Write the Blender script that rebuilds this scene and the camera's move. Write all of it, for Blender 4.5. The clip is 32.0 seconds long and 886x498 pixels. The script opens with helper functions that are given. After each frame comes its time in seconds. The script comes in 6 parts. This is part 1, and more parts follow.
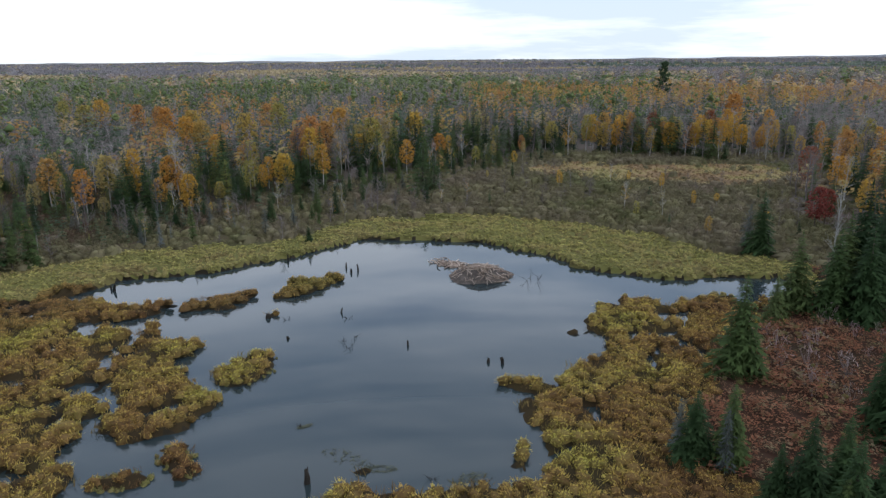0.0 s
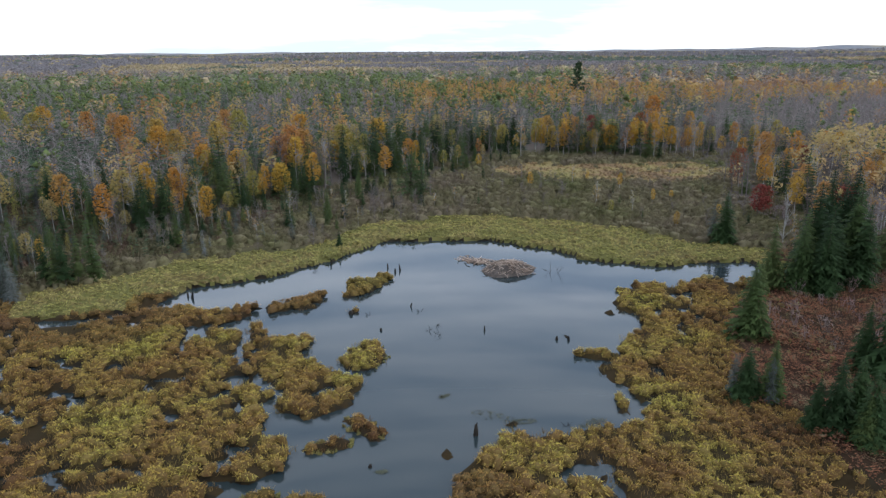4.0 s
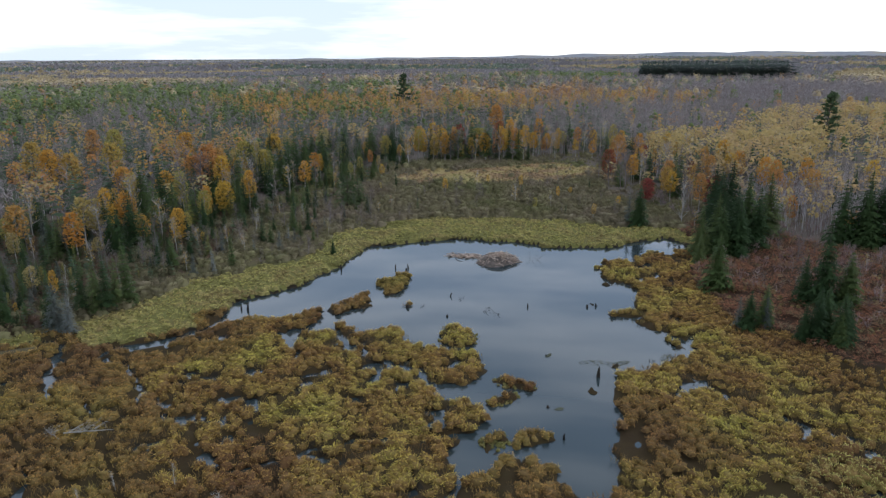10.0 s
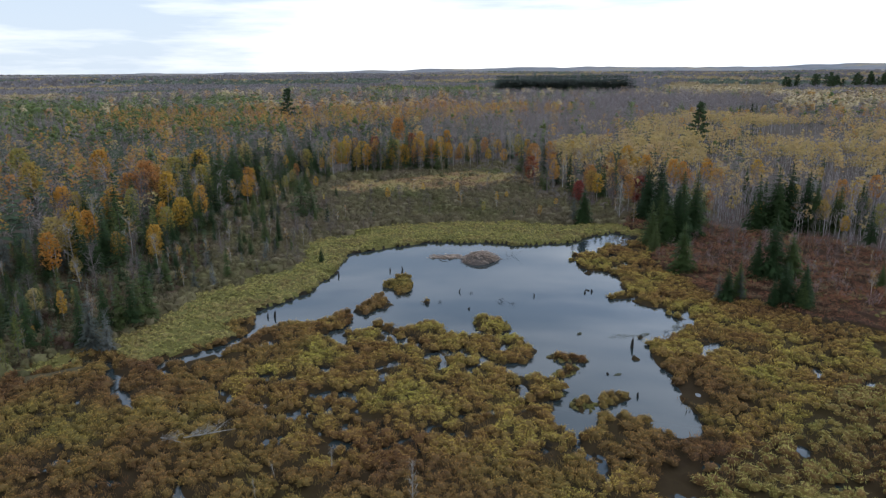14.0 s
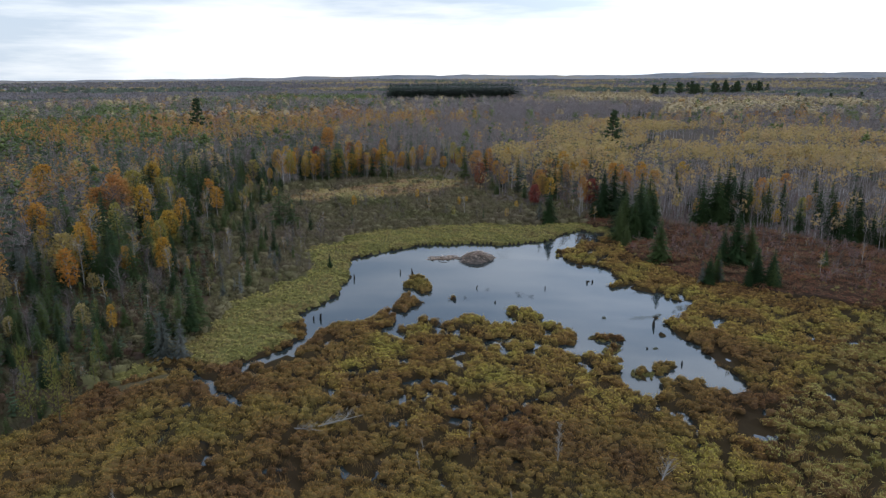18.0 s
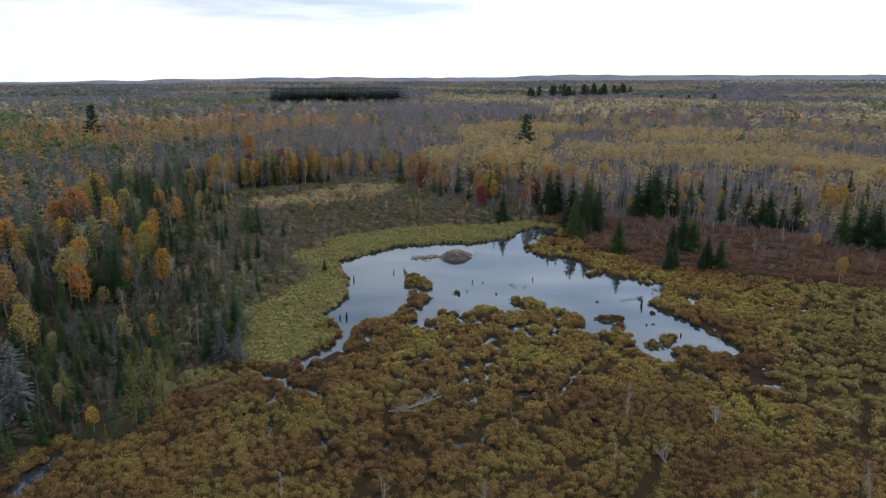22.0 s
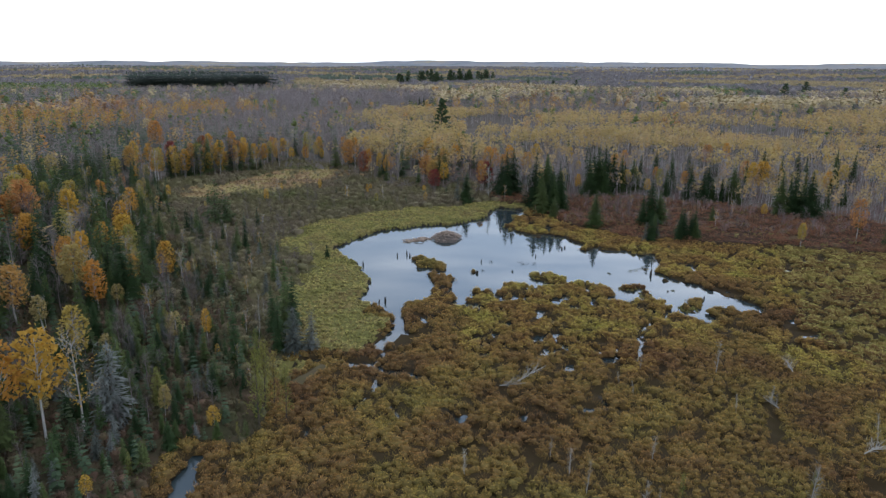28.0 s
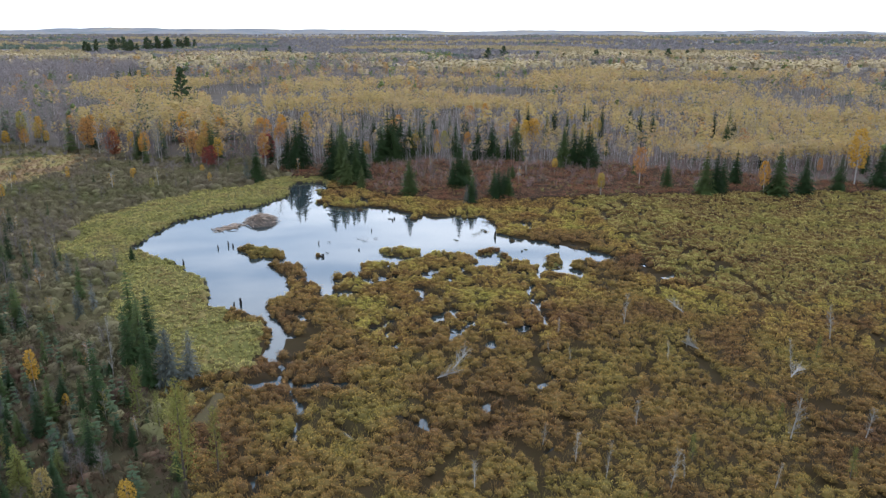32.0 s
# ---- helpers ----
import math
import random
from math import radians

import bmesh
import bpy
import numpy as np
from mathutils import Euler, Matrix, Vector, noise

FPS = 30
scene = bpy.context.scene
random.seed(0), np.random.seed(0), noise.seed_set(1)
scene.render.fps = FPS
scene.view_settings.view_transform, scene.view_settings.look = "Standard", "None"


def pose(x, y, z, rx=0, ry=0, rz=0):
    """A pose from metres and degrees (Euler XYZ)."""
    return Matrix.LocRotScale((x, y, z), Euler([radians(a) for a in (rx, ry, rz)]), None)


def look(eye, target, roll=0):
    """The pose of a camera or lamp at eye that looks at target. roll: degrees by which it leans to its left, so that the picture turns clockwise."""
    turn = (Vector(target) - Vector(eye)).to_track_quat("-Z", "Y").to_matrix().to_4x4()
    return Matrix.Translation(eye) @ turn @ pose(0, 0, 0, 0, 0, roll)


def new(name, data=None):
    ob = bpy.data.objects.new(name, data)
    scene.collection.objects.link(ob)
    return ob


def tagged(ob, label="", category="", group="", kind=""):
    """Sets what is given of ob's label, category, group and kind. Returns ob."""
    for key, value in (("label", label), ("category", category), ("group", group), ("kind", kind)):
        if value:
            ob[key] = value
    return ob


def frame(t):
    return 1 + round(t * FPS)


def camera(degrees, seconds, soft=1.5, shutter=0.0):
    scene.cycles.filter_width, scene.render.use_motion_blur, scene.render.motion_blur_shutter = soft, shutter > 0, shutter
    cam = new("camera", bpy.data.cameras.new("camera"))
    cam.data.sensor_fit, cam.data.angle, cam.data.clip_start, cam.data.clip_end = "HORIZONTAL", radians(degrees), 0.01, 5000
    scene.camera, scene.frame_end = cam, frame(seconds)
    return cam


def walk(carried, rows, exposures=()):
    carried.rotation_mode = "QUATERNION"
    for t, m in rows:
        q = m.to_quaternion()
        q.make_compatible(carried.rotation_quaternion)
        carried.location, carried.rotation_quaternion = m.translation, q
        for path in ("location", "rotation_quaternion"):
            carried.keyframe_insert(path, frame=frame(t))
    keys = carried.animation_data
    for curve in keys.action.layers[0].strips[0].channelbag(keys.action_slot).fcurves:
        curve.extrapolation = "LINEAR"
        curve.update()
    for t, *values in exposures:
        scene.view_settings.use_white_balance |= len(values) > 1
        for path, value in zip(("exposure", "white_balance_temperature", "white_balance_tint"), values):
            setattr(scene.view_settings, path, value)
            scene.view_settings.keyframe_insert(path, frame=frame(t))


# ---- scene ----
cam = camera(64.5, 32.0, soft=1.35)
METRES, EYE, TILT, LEAN, TURN = 200.0, 27.8, 0.0, 0.0, 0.0
ROWS = [
    (0.0, 0.0, 0.0, 0.0, -0.13, -15.17, 0.48),
    (0.5, -0.01, -0.0118, 0.0041, -1.29, -15.27, 0.45),
    (1.0, -0.0207, -0.0223, 0.0078, -2.19, -15.34, 0.4),
    (1.5, -0.0316, -0.0308, 0.0116, -2.84, -15.44, 0.37),
    (2.0, -0.0428, -0.038, 0.0149, -3.36, -15.51, 0.35),
    (2.5, -0.0557, -0.0452, 0.018, -4.63, -15.58, 0.36),
    (3.0, -0.0702, -0.0521, 0.0214, -6.08, -15.71, 0.38),
    (3.5, -0.0856, -0.0581, 0.0241, -7.44, -15.81, 0.39),
    (5.5, -0.1507, -0.0707, 0.0303, -12.58, -15.88, 0.35),
    (6.0, -0.1668, -0.0732, 0.0319, -14.72, -15.83, 0.35),
    (6.5, -0.1829, -0.0762, 0.0336, -17.08, -15.8, 0.37),
    (7.0, -0.199, -0.0796, 0.0352, -19.36, -15.73, 0.4),
    (7.5, -0.2152, -0.0828, 0.0372, -21.24, -15.68, 0.38),
    (8.0, -0.2311, -0.0853, 0.039, -22.71, -15.64, 0.39),
    (8.5, -0.2472, -0.087, 0.0406, -23.85, -15.61, 0.34),
    (9.0, -0.2634, -0.0876, 0.0417, -24.82, -15.55, 0.35),
    (9.5, -0.2796, -0.0871, 0.0426, -25.78, -15.51, 0.35),
    (10.0, -0.2962, -0.0861, 0.043, -26.72, -15.43, 0.34),
    (10.5, -0.3126, -0.0841, 0.0434, -27.88, -15.32, 0.32),
    (11.0, -0.3288, -0.0815, 0.0437, -29.28, -15.19, 0.3),
    (11.5, -0.3448, -0.078, 0.0438, -30.67, -15.09, 0.27),
    (12.0, -0.3607, -0.0738, 0.0436, -32.16, -14.97, 0.27),
    (12.5, -0.3764, -0.0689, 0.0432, -33.72, -14.89, 0.28),
    (13.0, -0.3918, -0.0641, 0.0423, -35.59, -14.73, 0.29),
    (13.5, -0.4074, -0.0587, 0.0421, -37.41, -14.54, 0.26),
    (14.0, -0.4229, -0.0543, 0.0428, -38.98, -14.35, 0.29),
    (14.5, -0.4384, -0.0499, 0.0436, -40.51, -14.19, 0.26),
    (16.5, -0.4988, -0.0278, 0.0469, -45.47, -13.99, 0.26),
    (17.0, -0.5134, -0.0212, 0.0478, -46.4, -13.94, 0.27),
    (17.5, -0.5282, -0.0139, 0.0486, -47.67, -13.85, 0.2),
    (18.0, -0.5427, -0.0065, 0.0499, -48.9, -13.81, 0.17),
    (18.5, -0.557, 0.0009, 0.0514, -50.13, -13.81, 0.17),
    (19.0, -0.5709, 0.0087, 0.053, -51.24, -13.85, 0.16),
    (19.5, -0.5848, 0.0167, 0.0543, -52.62, -13.87, 0.12),
    (20.0, -0.5982, 0.0247, 0.0556, -53.82, -13.89, 0.12),
    (20.5, -0.611, 0.032, 0.0568, -55.14, -13.85, 0.13),
    (21.0, -0.6249, 0.0397, 0.058, -56.62, -13.85, 0.15),
    (21.5, -0.6389, 0.0474, 0.0593, -58.13, -13.76, 0.16),
    (22.0, -0.6529, 0.0551, 0.0603, -59.22, -13.68, 0.18),
    (22.5, -0.6669, 0.0628, 0.0612, -60.44, -13.65, 0.16),
    (23.0, -0.6802, 0.0713, 0.0622, -61.48, -13.63, 0.12),
    (23.5, -0.692, 0.0803, 0.063, -62.13, -13.57, 0.09),
    (24.0, -0.7014, 0.0902, 0.0638, -62.59, -13.51, 0.04),
    (24.5, -0.7088, 0.1005, 0.0647, -62.99, -13.48, -0.0),
    (25.0, -0.7144, 0.111, 0.0654, -63.53, -13.51, -0.03),
    (25.5, -0.7183, 0.1211, 0.0653, -64.12, -13.56, -0.07),
    (27.5, -0.7255, 0.1722, 0.0584, -68.8, -14.51, -0.22),
    (28.0, -0.7243, 0.1878, 0.0572, -70.91, -14.79, -0.25),
    (28.5, -0.7212, 0.2033, 0.0565, -73.42, -15.1, -0.25),
    (29.0, -0.7169, 0.219, 0.0556, -76.19, -15.41, -0.27),
    (29.5, -0.7116, 0.234, 0.0547, -78.12, -15.68, -0.29),
    (30.0, -0.7059, 0.2488, 0.0536, -80.68, -15.93, -0.29),
    (30.5, -0.7005, 0.2636, 0.0527, -84.75, -16.24, -0.24),
    (31.0, -0.6956, 0.2788, 0.0516, -87.94, -16.55, -0.2),
    (31.5, -0.6915, 0.2942, 0.0502, -91.32, -16.88, -0.14),
    (32.0, -0.6876, 0.3093, 0.0488, -94.4, -17.18, -0.1),
]
walk(cam, [(t, pose(0, 0, EYE, TILT, LEAN, TURN) @ pose(METRES * x, METRES * y, METRES * z, 90 + pitch, roll, yaw)) for t, x, y, z, yaw, pitch, roll in ROWS],
     exposures=[(0.0, 0.37), (3.0, 0.54), (6.0, 0.60), (9.0, 0.48), (13.0, 0.32), (19.0, 0.13), (25.0, 0.16), (28.0, 0.42), (32.0, 0.90)])

# ---- light ----
SUN_AZ, SUN_EL = -10.0, 62.0        # degrees: azimuth from +x towards +y, and height
world = bpy.data.worlds.new("overcast_sky")
scene.world = world
world.use_nodes = True
wn, wl = world.node_tree.nodes, world.node_tree.links
wn.clear()
w_out = wn.new("ShaderNodeOutputWorld")
w_sky = wn.new("ShaderNodeTexSky")
w_sky.sky_type = "NISHITA"
w_sky.sun_disc = False
w_sky.sun_elevation, w_sky.sun_rotation = radians(SUN_EL), radians(90 - SUN_AZ)
w_bg = wn.new("ShaderNodeBackground")
w_bg.inputs[1].default_value = 0.10
wl.new(w_sky.outputs[0], w_bg.inputs[0])
w_tc = wn.new("ShaderNodeTexCoord")
# cloud sheets: noise stretched along the horizon
w_map = wn.new("ShaderNodeMapping")
w_map.inputs["Scale"].default_value = (1.1, 1.1, 9.0)
w_map.inputs["Rotation"].default_value = (0, 0, radians(-44))
wl.new(w_tc.outputs["Generated"], w_map.inputs[0])
w_noise = wn.new("ShaderNodeTexNoise")
w_noise.inputs["Scale"].default_value = 1.6
w_noise.inputs["Detail"].default_value = 7.0
w_noise.inputs["Roughness"].default_value = 0.55
wl.new(w_map.outputs[0], w_noise.inputs["Vector"])
w_ramp = wn.new("ShaderNodeValToRGB")
w_ramp.color_ramp.elements[0].position, w_ramp.color_ramp.elements[0].color = 0.40, (0.50, 0.58, 0.68, 1)
w_ramp.color_ramp.elements[1].position, w_ramp.color_ramp.elements[1].color = 0.58, (1.0, 1.0, 1.0, 1)
wl.new(w_noise.outputs["Fac"], w_ramp.inputs[0])
# the cloud deck: white along the horizon, blue-grey overhead, brightest low down below the veiled sun
w_sep = wn.new("ShaderNodeSeparateXYZ")
wl.new(w_tc.outputs["Generated"], w_sep.inputs[0])
w_deck = wn.new("ShaderNodeValToRGB")
w_el = w_deck.color_ramp.elements
w_el[0].position, w_el[0].color = 0.0, (1.12, 1.12, 1.12, 1)
w_el[1].position, w_el[1].color = 1.0, (0.84, 0.93, 1.08, 1)
for w_p, w_c in ((0.16, (1.0, 1.04, 1.1, 1)), (0.32, (1.12, 1.27, 1.52, 1)), (0.55, (1.0, 1.16, 1.42, 1))):
    w_el.new(w_p).color = w_c
wl.new(w_sep.outputs["Z"], w_deck.inputs[0])
w_mul = wn.new("ShaderNodeMix")
w_mul.data_type, w_mul.blend_type = "RGBA", "MULTIPLY"
w_mul.inputs[0].default_value = 1.0
wl.new(w_deck.outputs[0], w_mul.inputs[6])
wl.new(w_ramp.outputs[0], w_mul.inputs[7])
sun_way = Vector((math.cos(radians(SUN_EL)) * math.cos(radians(SUN_AZ)), math.cos(radians(SUN_EL)) * math.sin(radians(SUN_AZ)), math.sin(radians(SUN_EL))))
w_dot = wn.new("ShaderNodeVectorMath")
w_dot.operation = "DOT_PRODUCT"
w_dot.inputs[1].default_value = Vector((sun_way.x, sun_way.y, 0.2)).normalized()
wl.new(w_tc.outputs["Generated"], w_dot.inputs[0])
w_glow = wn.new("ShaderNodeMapRange")
w_glow.interpolation_type = "SMOOTHSTEP"
for i, v in ((1, 0.55), (2, 1.0), (3, 1.12), (4, 1.85)):
    w_glow.inputs[i].default_value = v
wl.new(w_dot.outputs["Value"], w_glow.inputs[0])
w_cloud = wn.new("ShaderNodeBackground")
wl.new(w_mul.outputs[2], w_cloud.inputs[0])
wl.new(w_glow.outputs[0], w_cloud.inputs[1])
w_mix = wn.new("ShaderNodeMixShader")
w_mix.inputs[0].default_value = 0.9
wl.new(w_bg.outputs[0], w_mix.inputs[1])
wl.new(w_cloud.outputs[0], w_mix.inputs[2])
wl.new(w_mix.outputs[0], w_out.inputs[0])

sun_lamp = new("sun", bpy.data.lights.new("sun", "SUN"))
sun_lamp.data.energy, sun_lamp.data.angle, sun_lamp.data.color = 0.5, radians(28), (1.0, 0.96, 0.9)
sun_lamp.matrix_world = look(sun_way * 100, (0, 0, 0))


# ---- materials ----
def mat_base(name, rough=0.85, spec=0.2):
    m = bpy.data.materials.new(name)
    m.use_nodes = True
    b = m.node_tree.nodes["Principled BSDF"]
    b.inputs["Roughness"].default_value = rough
    b.inputs["Specular IOR Level"].default_value = spec
    return m, m.node_tree.nodes, m.node_tree.links, b


def ramp_node(n, stops):
    r = n.new("ShaderNodeValToRGB")
    e = r.color_ramp.elements
    e[0].position, e[0].color = stops[0][0], (*stops[0][1], 1)
    e[1].position, e[1].color = stops[-1][0], (*stops[-1][1], 1)
    for p, c in stops[1:-1]:
        k = e.new(p)
        k.color = (*c, 1)
    return r


def noise_node(n, l, src, scale, detail=4.0, rough=0.6):
    k = n.new("ShaderNodeTexNoise")
    k.inputs["Scale"].default_value, k.inputs["Detail"].default_value, k.inputs["Roughness"].default_value = scale, detail, rough
    l.new(src, k.inputs["Vector"])
    return k


def mixed(n, l, a, b, fac, kind="MIX"):
    m = n.new("ShaderNodeMix")
    m.data_type, m.blend_type = "RGBA", kind
    for sock, v in ((0, fac), (6, a), (7, b)):
        if isinstance(v, (int, float)):
            m.inputs[sock].default_value = v
        elif isinstance(v, tuple):
            m.inputs[sock].default_value = (*v, 1)
        else:
            l.new(v, m.inputs[sock])
    return m.outputs[2]


def let_through(m, colour, share):
    """Thin leaves: part of the light passes through them."""
    n, l = m.node_tree.nodes, m.node_tree.links
    out, b = n["Material Output"], n["Principled BSDF"]
    t = n.new("ShaderNodeBsdfTranslucent")
    l.new(colour, t.inputs["Color"])
    mix = n.new("ShaderNodeMixShader")
    mix.inputs[0].default_value = share
    l.new(b.outputs[0], mix.inputs[1])
    l.new(t.outputs[0], mix.inputs[2])
    l.new(mix.outputs[0], out.inputs["Surface"])


def patchy(name, stops, big=0.1, small=1.5, rough=0.9, bump=0.3, grain=0.45, thin=0.0):
    """Colour in broad patches, broken by a finer grain; places are in metres of the world."""
    m, n, l, b = mat_base(name, rough, 0.04)
    geo = n.new("ShaderNodeNewGeometry")
    n1 = noise_node(n, l, geo.outputs["Position"], big, 3.0)
    n2 = noise_node(n, l, geo.outputs["Position"], small, 5.0, 0.7)
    add = n.new("ShaderNodeMath")
    add.operation = "MULTIPLY_ADD"
    l.new(n2.outputs["Fac"], add.inputs[0])
    add.inputs[1].default_value = grain
    sub = n.new("ShaderNodeMath")
    sub.operation = "ADD"
    l.new(n1.outputs["Fac"], sub.inputs[0])
    sub.inputs[1].default_value = -0.5 * grain
    l.new(sub.outputs[0], add.inputs[2])
    r = ramp_node(n, stops)
    l.new(add.outputs[0], r.inputs[0])
    isl = n.new("ShaderNodeMapRange")
    isl.inputs[3].default_value, isl.inputs[4].default_value = 0.72, 1.28
    l.new(geo.outputs["Random Per Island"], isl.inputs[0])
    col = n.new("ShaderNodeVectorMath")
    col.operation = "SCALE"
    l.new(r.outputs[0], col.inputs[0])
    l.new(isl.outputs[0], col.inputs["Scale"])
    l.new(col.outputs[0], b.inputs["Base Color"])
    if thin:
        let_through(m, col.outputs[0], thin)
    if bump:
        bp = n.new("ShaderNodeBump")
        bp.inputs["Strength"].default_value, bp.inputs["Distance"].default_value = bump, 0.1
        l.new(n2.outputs["Fac"], bp.inputs["Height"])
        l.new(bp.outputs[0], b.inputs["Normal"])
    return m


def leafy(name, stops, cell=0.25, stand=0.03, rough=0.75, weight=0.5, thin=0.0):
    """Foliage: one hue for each tree (a Voronoi cell of the world's plan and the object's own random), tilted by the stand, broken leaf by leaf."""
    m, n, l, b = mat_base(name, rough, 0.05)
    geo = n.new("ShaderNodeNewGeometry")
    flat = n.new("ShaderNodeVectorMath")
    flat.operation = "MULTIPLY"
    flat.inputs[1].default_value = (1, 1, 0)
    l.new(geo.outputs["Position"], flat.inputs[0])
    v = n.new("ShaderNodeTexVoronoi")
    v.inputs["Scale"].default_value = cell
    l.new(flat.outputs[0], v.inputs["Vector"])
    sep = n.new("ShaderNodeSeparateColor")
    l.new(v.outputs["Color"], sep.inputs[0])
    st = noise_node(n, l, flat.outputs[0], stand, 2.0)
    mx = n.new("ShaderNodeMix")
    mx.inputs[0].default_value = weight
    l.new(sep.outputs[0], mx.inputs[2])
    l.new(st.outputs["Fac"], mx.inputs[3])
    r = ramp_node(n, stops)
    l.new(mx.outputs[0], r.inputs[0])
    isl = n.new("ShaderNodeMapRange")
    isl.inputs[3].default_value, isl.inputs[4].default_value = 0.88, 1.12
    l.new(geo.outputs["Random Per Island"], isl.inputs[0])
    col = n.new("ShaderNodeVectorMath")
    col.operation = "SCALE"
    l.new(r.outputs[0], col.inputs[0])
    l.new(isl.outputs[0], col.inputs["Scale"])
    l.new(col.outputs[0], b.inputs["Base Color"])
    if thin:
        let_through(m, col.outputs[0], thin)
    return m


def own(name, stops, grain=6.0, rough=0.8, bump=0.3, thin=0.0):
    """One tone for each object, by its own random, with a fine grain over it."""
    m, n, l, b = mat_base(name, rough, 0.05)
    info = n.new("ShaderNodeObjectInfo")
    tc = n.new("ShaderNodeTexCoord")
    nz = noise_node(n, l, tc.outputs["Object"], grain, 5.0, 0.7)
    r = ramp_node(n, stops)
    l.new(info.outputs["Random"], r.inputs[0])
    geo = n.new("ShaderNodeNewGeometry")
    mr = n.new("ShaderNodeMapRange")
    mr.inputs[3].default_value, mr.inputs[4].default_value = 0.78, 1.22
    l.new(nz.outputs["Fac"], mr.inputs[0])
    mi = n.new("ShaderNodeMapRange")
    mi.inputs[3].default_value, mi.inputs[4].default_value = 0.84, 1.16
    l.new(geo.outputs["Random Per Island"], mi.inputs[0])
    mu = n.new("ShaderNodeMath")
    mu.operation = "MULTIPLY"
    l.new(mr.outputs[0], mu.inputs[0])
    l.new(mi.outputs[0], mu.inputs[1])
    col = n.new("ShaderNodeVectorMath")
    col.operation = "SCALE"
    l.new(r.outputs[0], col.inputs[0])
    l.new(mu.outputs[0], col.inputs["Scale"])
    l.new(col.outputs[0], b.inputs["Base Color"])
    if thin:
        let_through(m, col.outputs[0], thin)
    if bump:
        bp = n.new("ShaderNodeBump")
        bp.inputs["Strength"].default_value, bp.inputs["Distance"].default_value = bump, 0.02
        l.new(nz.outputs["Fac"], bp.inputs["Height"])
        l.new(bp.outputs[0], b.inputs["Normal"])
    return m


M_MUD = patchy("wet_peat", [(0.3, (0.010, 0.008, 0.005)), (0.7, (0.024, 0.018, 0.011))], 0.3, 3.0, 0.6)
# floor colour darkened to stand for the shade between the tussocks
M_MARSH = patchy("shaded_marsh_floor", [(0.26, (0.028, 0.022, 0.009)), (0.5, (0.031, 0.021, 0.010)), (0.78, (0.022, 0.014, 0.008))], 0.085, 1.3)
M_SEDGE = patchy("sedge_meadow_floor", [(0.3, (0.075, 0.073, 0.022)), (0.5, (0.105, 0.095, 0.03)), (0.7, (0.085, 0.066, 0.026))], 0.12, 1.6)
M_MEADOW = patchy("tan_meadow", [(0.3, (0.165, 0.143, 0.0528)), (0.45, (0.204, 0.154, 0.066)), (0.55, (0.165, 0.105, 0.0528)), (0.7, (0.121, 0.077, 0.044))], 0.09, 0.9)
# kept much darker than the bracken, so that the fronds stand out
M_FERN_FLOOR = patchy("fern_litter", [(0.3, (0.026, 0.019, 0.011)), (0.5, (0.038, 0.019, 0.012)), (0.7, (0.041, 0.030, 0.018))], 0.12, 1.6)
M_THICKET = patchy("thicket_floor", [(0.3, (0.05, 0.047, 0.019)), (0.5, (0.066, 0.055, 0.027)), (0.7, (0.063, 0.046, 0.027))], 0.08, 0.9)
M_FOREST = patchy("forest_floor", [(0.3, (0.055, 0.047, 0.036)), (0.5, (0.076, 0.062, 0.051)), (0.7, (0.095, 0.074, 0.059))], 0.08, 0.8)
# distance haze mixed into the base colour: far ground pale and mauve-grey
M_FAR = patchy("hazed_far_ground", [(0.28, (0.105, 0.115, 0.085)), (0.40, (0.150, 0.138, 0.134)), (0.54, (0.170, 0.152, 0.146)), (0.62, (0.185, 0.155, 0.125)), (0.72, (0.27, 0.21, 0.115))], 0.005, 0.02, bump=0, grain=0.45)
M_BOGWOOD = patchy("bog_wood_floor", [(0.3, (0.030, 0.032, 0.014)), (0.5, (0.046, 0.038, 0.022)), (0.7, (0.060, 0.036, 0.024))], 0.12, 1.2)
# blue-grey of the haze is painted into the hills' colour
M_HILLS = patchy("hazed_wooded_hills", [(0.24, (0.100, 0.110, 0.108)), (0.38, (0.135, 0.140, 0.150)), (0.5, (0.160, 0.158, 0.166)), (0.62, (0.175, 0.158, 0.140)), (0.76, (0.23, 0.19, 0.125))], 0.004, 0.02, bump=0, grain=1.0)

M_TUSSOCK = patchy("tussock_grass", [(0.24, (0.305, 0.293, 0.0627)), (0.36, (0.429, 0.363, 0.0759)), (0.47, (0.419, 0.298, 0.0739)), (0.56, (0.336, 0.204, 0.0587)), (0.72, (0.22, 0.119, 0.0486))], 0.085, 2.6, bump=0, grain=0.6, thin=0.3)
# dead thatch, its colour darkened further for the shade in the gaps
M_THATCH = patchy("shaded_tussock_thatch", [(0.24, (0.0967, 0.0822, 0.023)), (0.36, (0.133, 0.102, 0.0285)), (0.47, (0.131, 0.0832, 0.0285)), (0.56, (0.104, 0.0574, 0.0221)), (0.72, (0.0697, 0.0347, 0.0175))], 0.085, 6.0, bump=1.0, grain=0.75)
M_BOG_GRASS = patchy("brown_bog_grass", [(0.24, (0.239, 0.19, 0.0524)), (0.36, (0.316, 0.223, 0.0581)), (0.47, (0.316, 0.19, 0.0581)), (0.56, (0.269, 0.15, 0.0524)), (0.72, (0.197, 0.101, 0.0479))], 0.085, 2.6, bump=0, grain=0.6, thin=0.3)
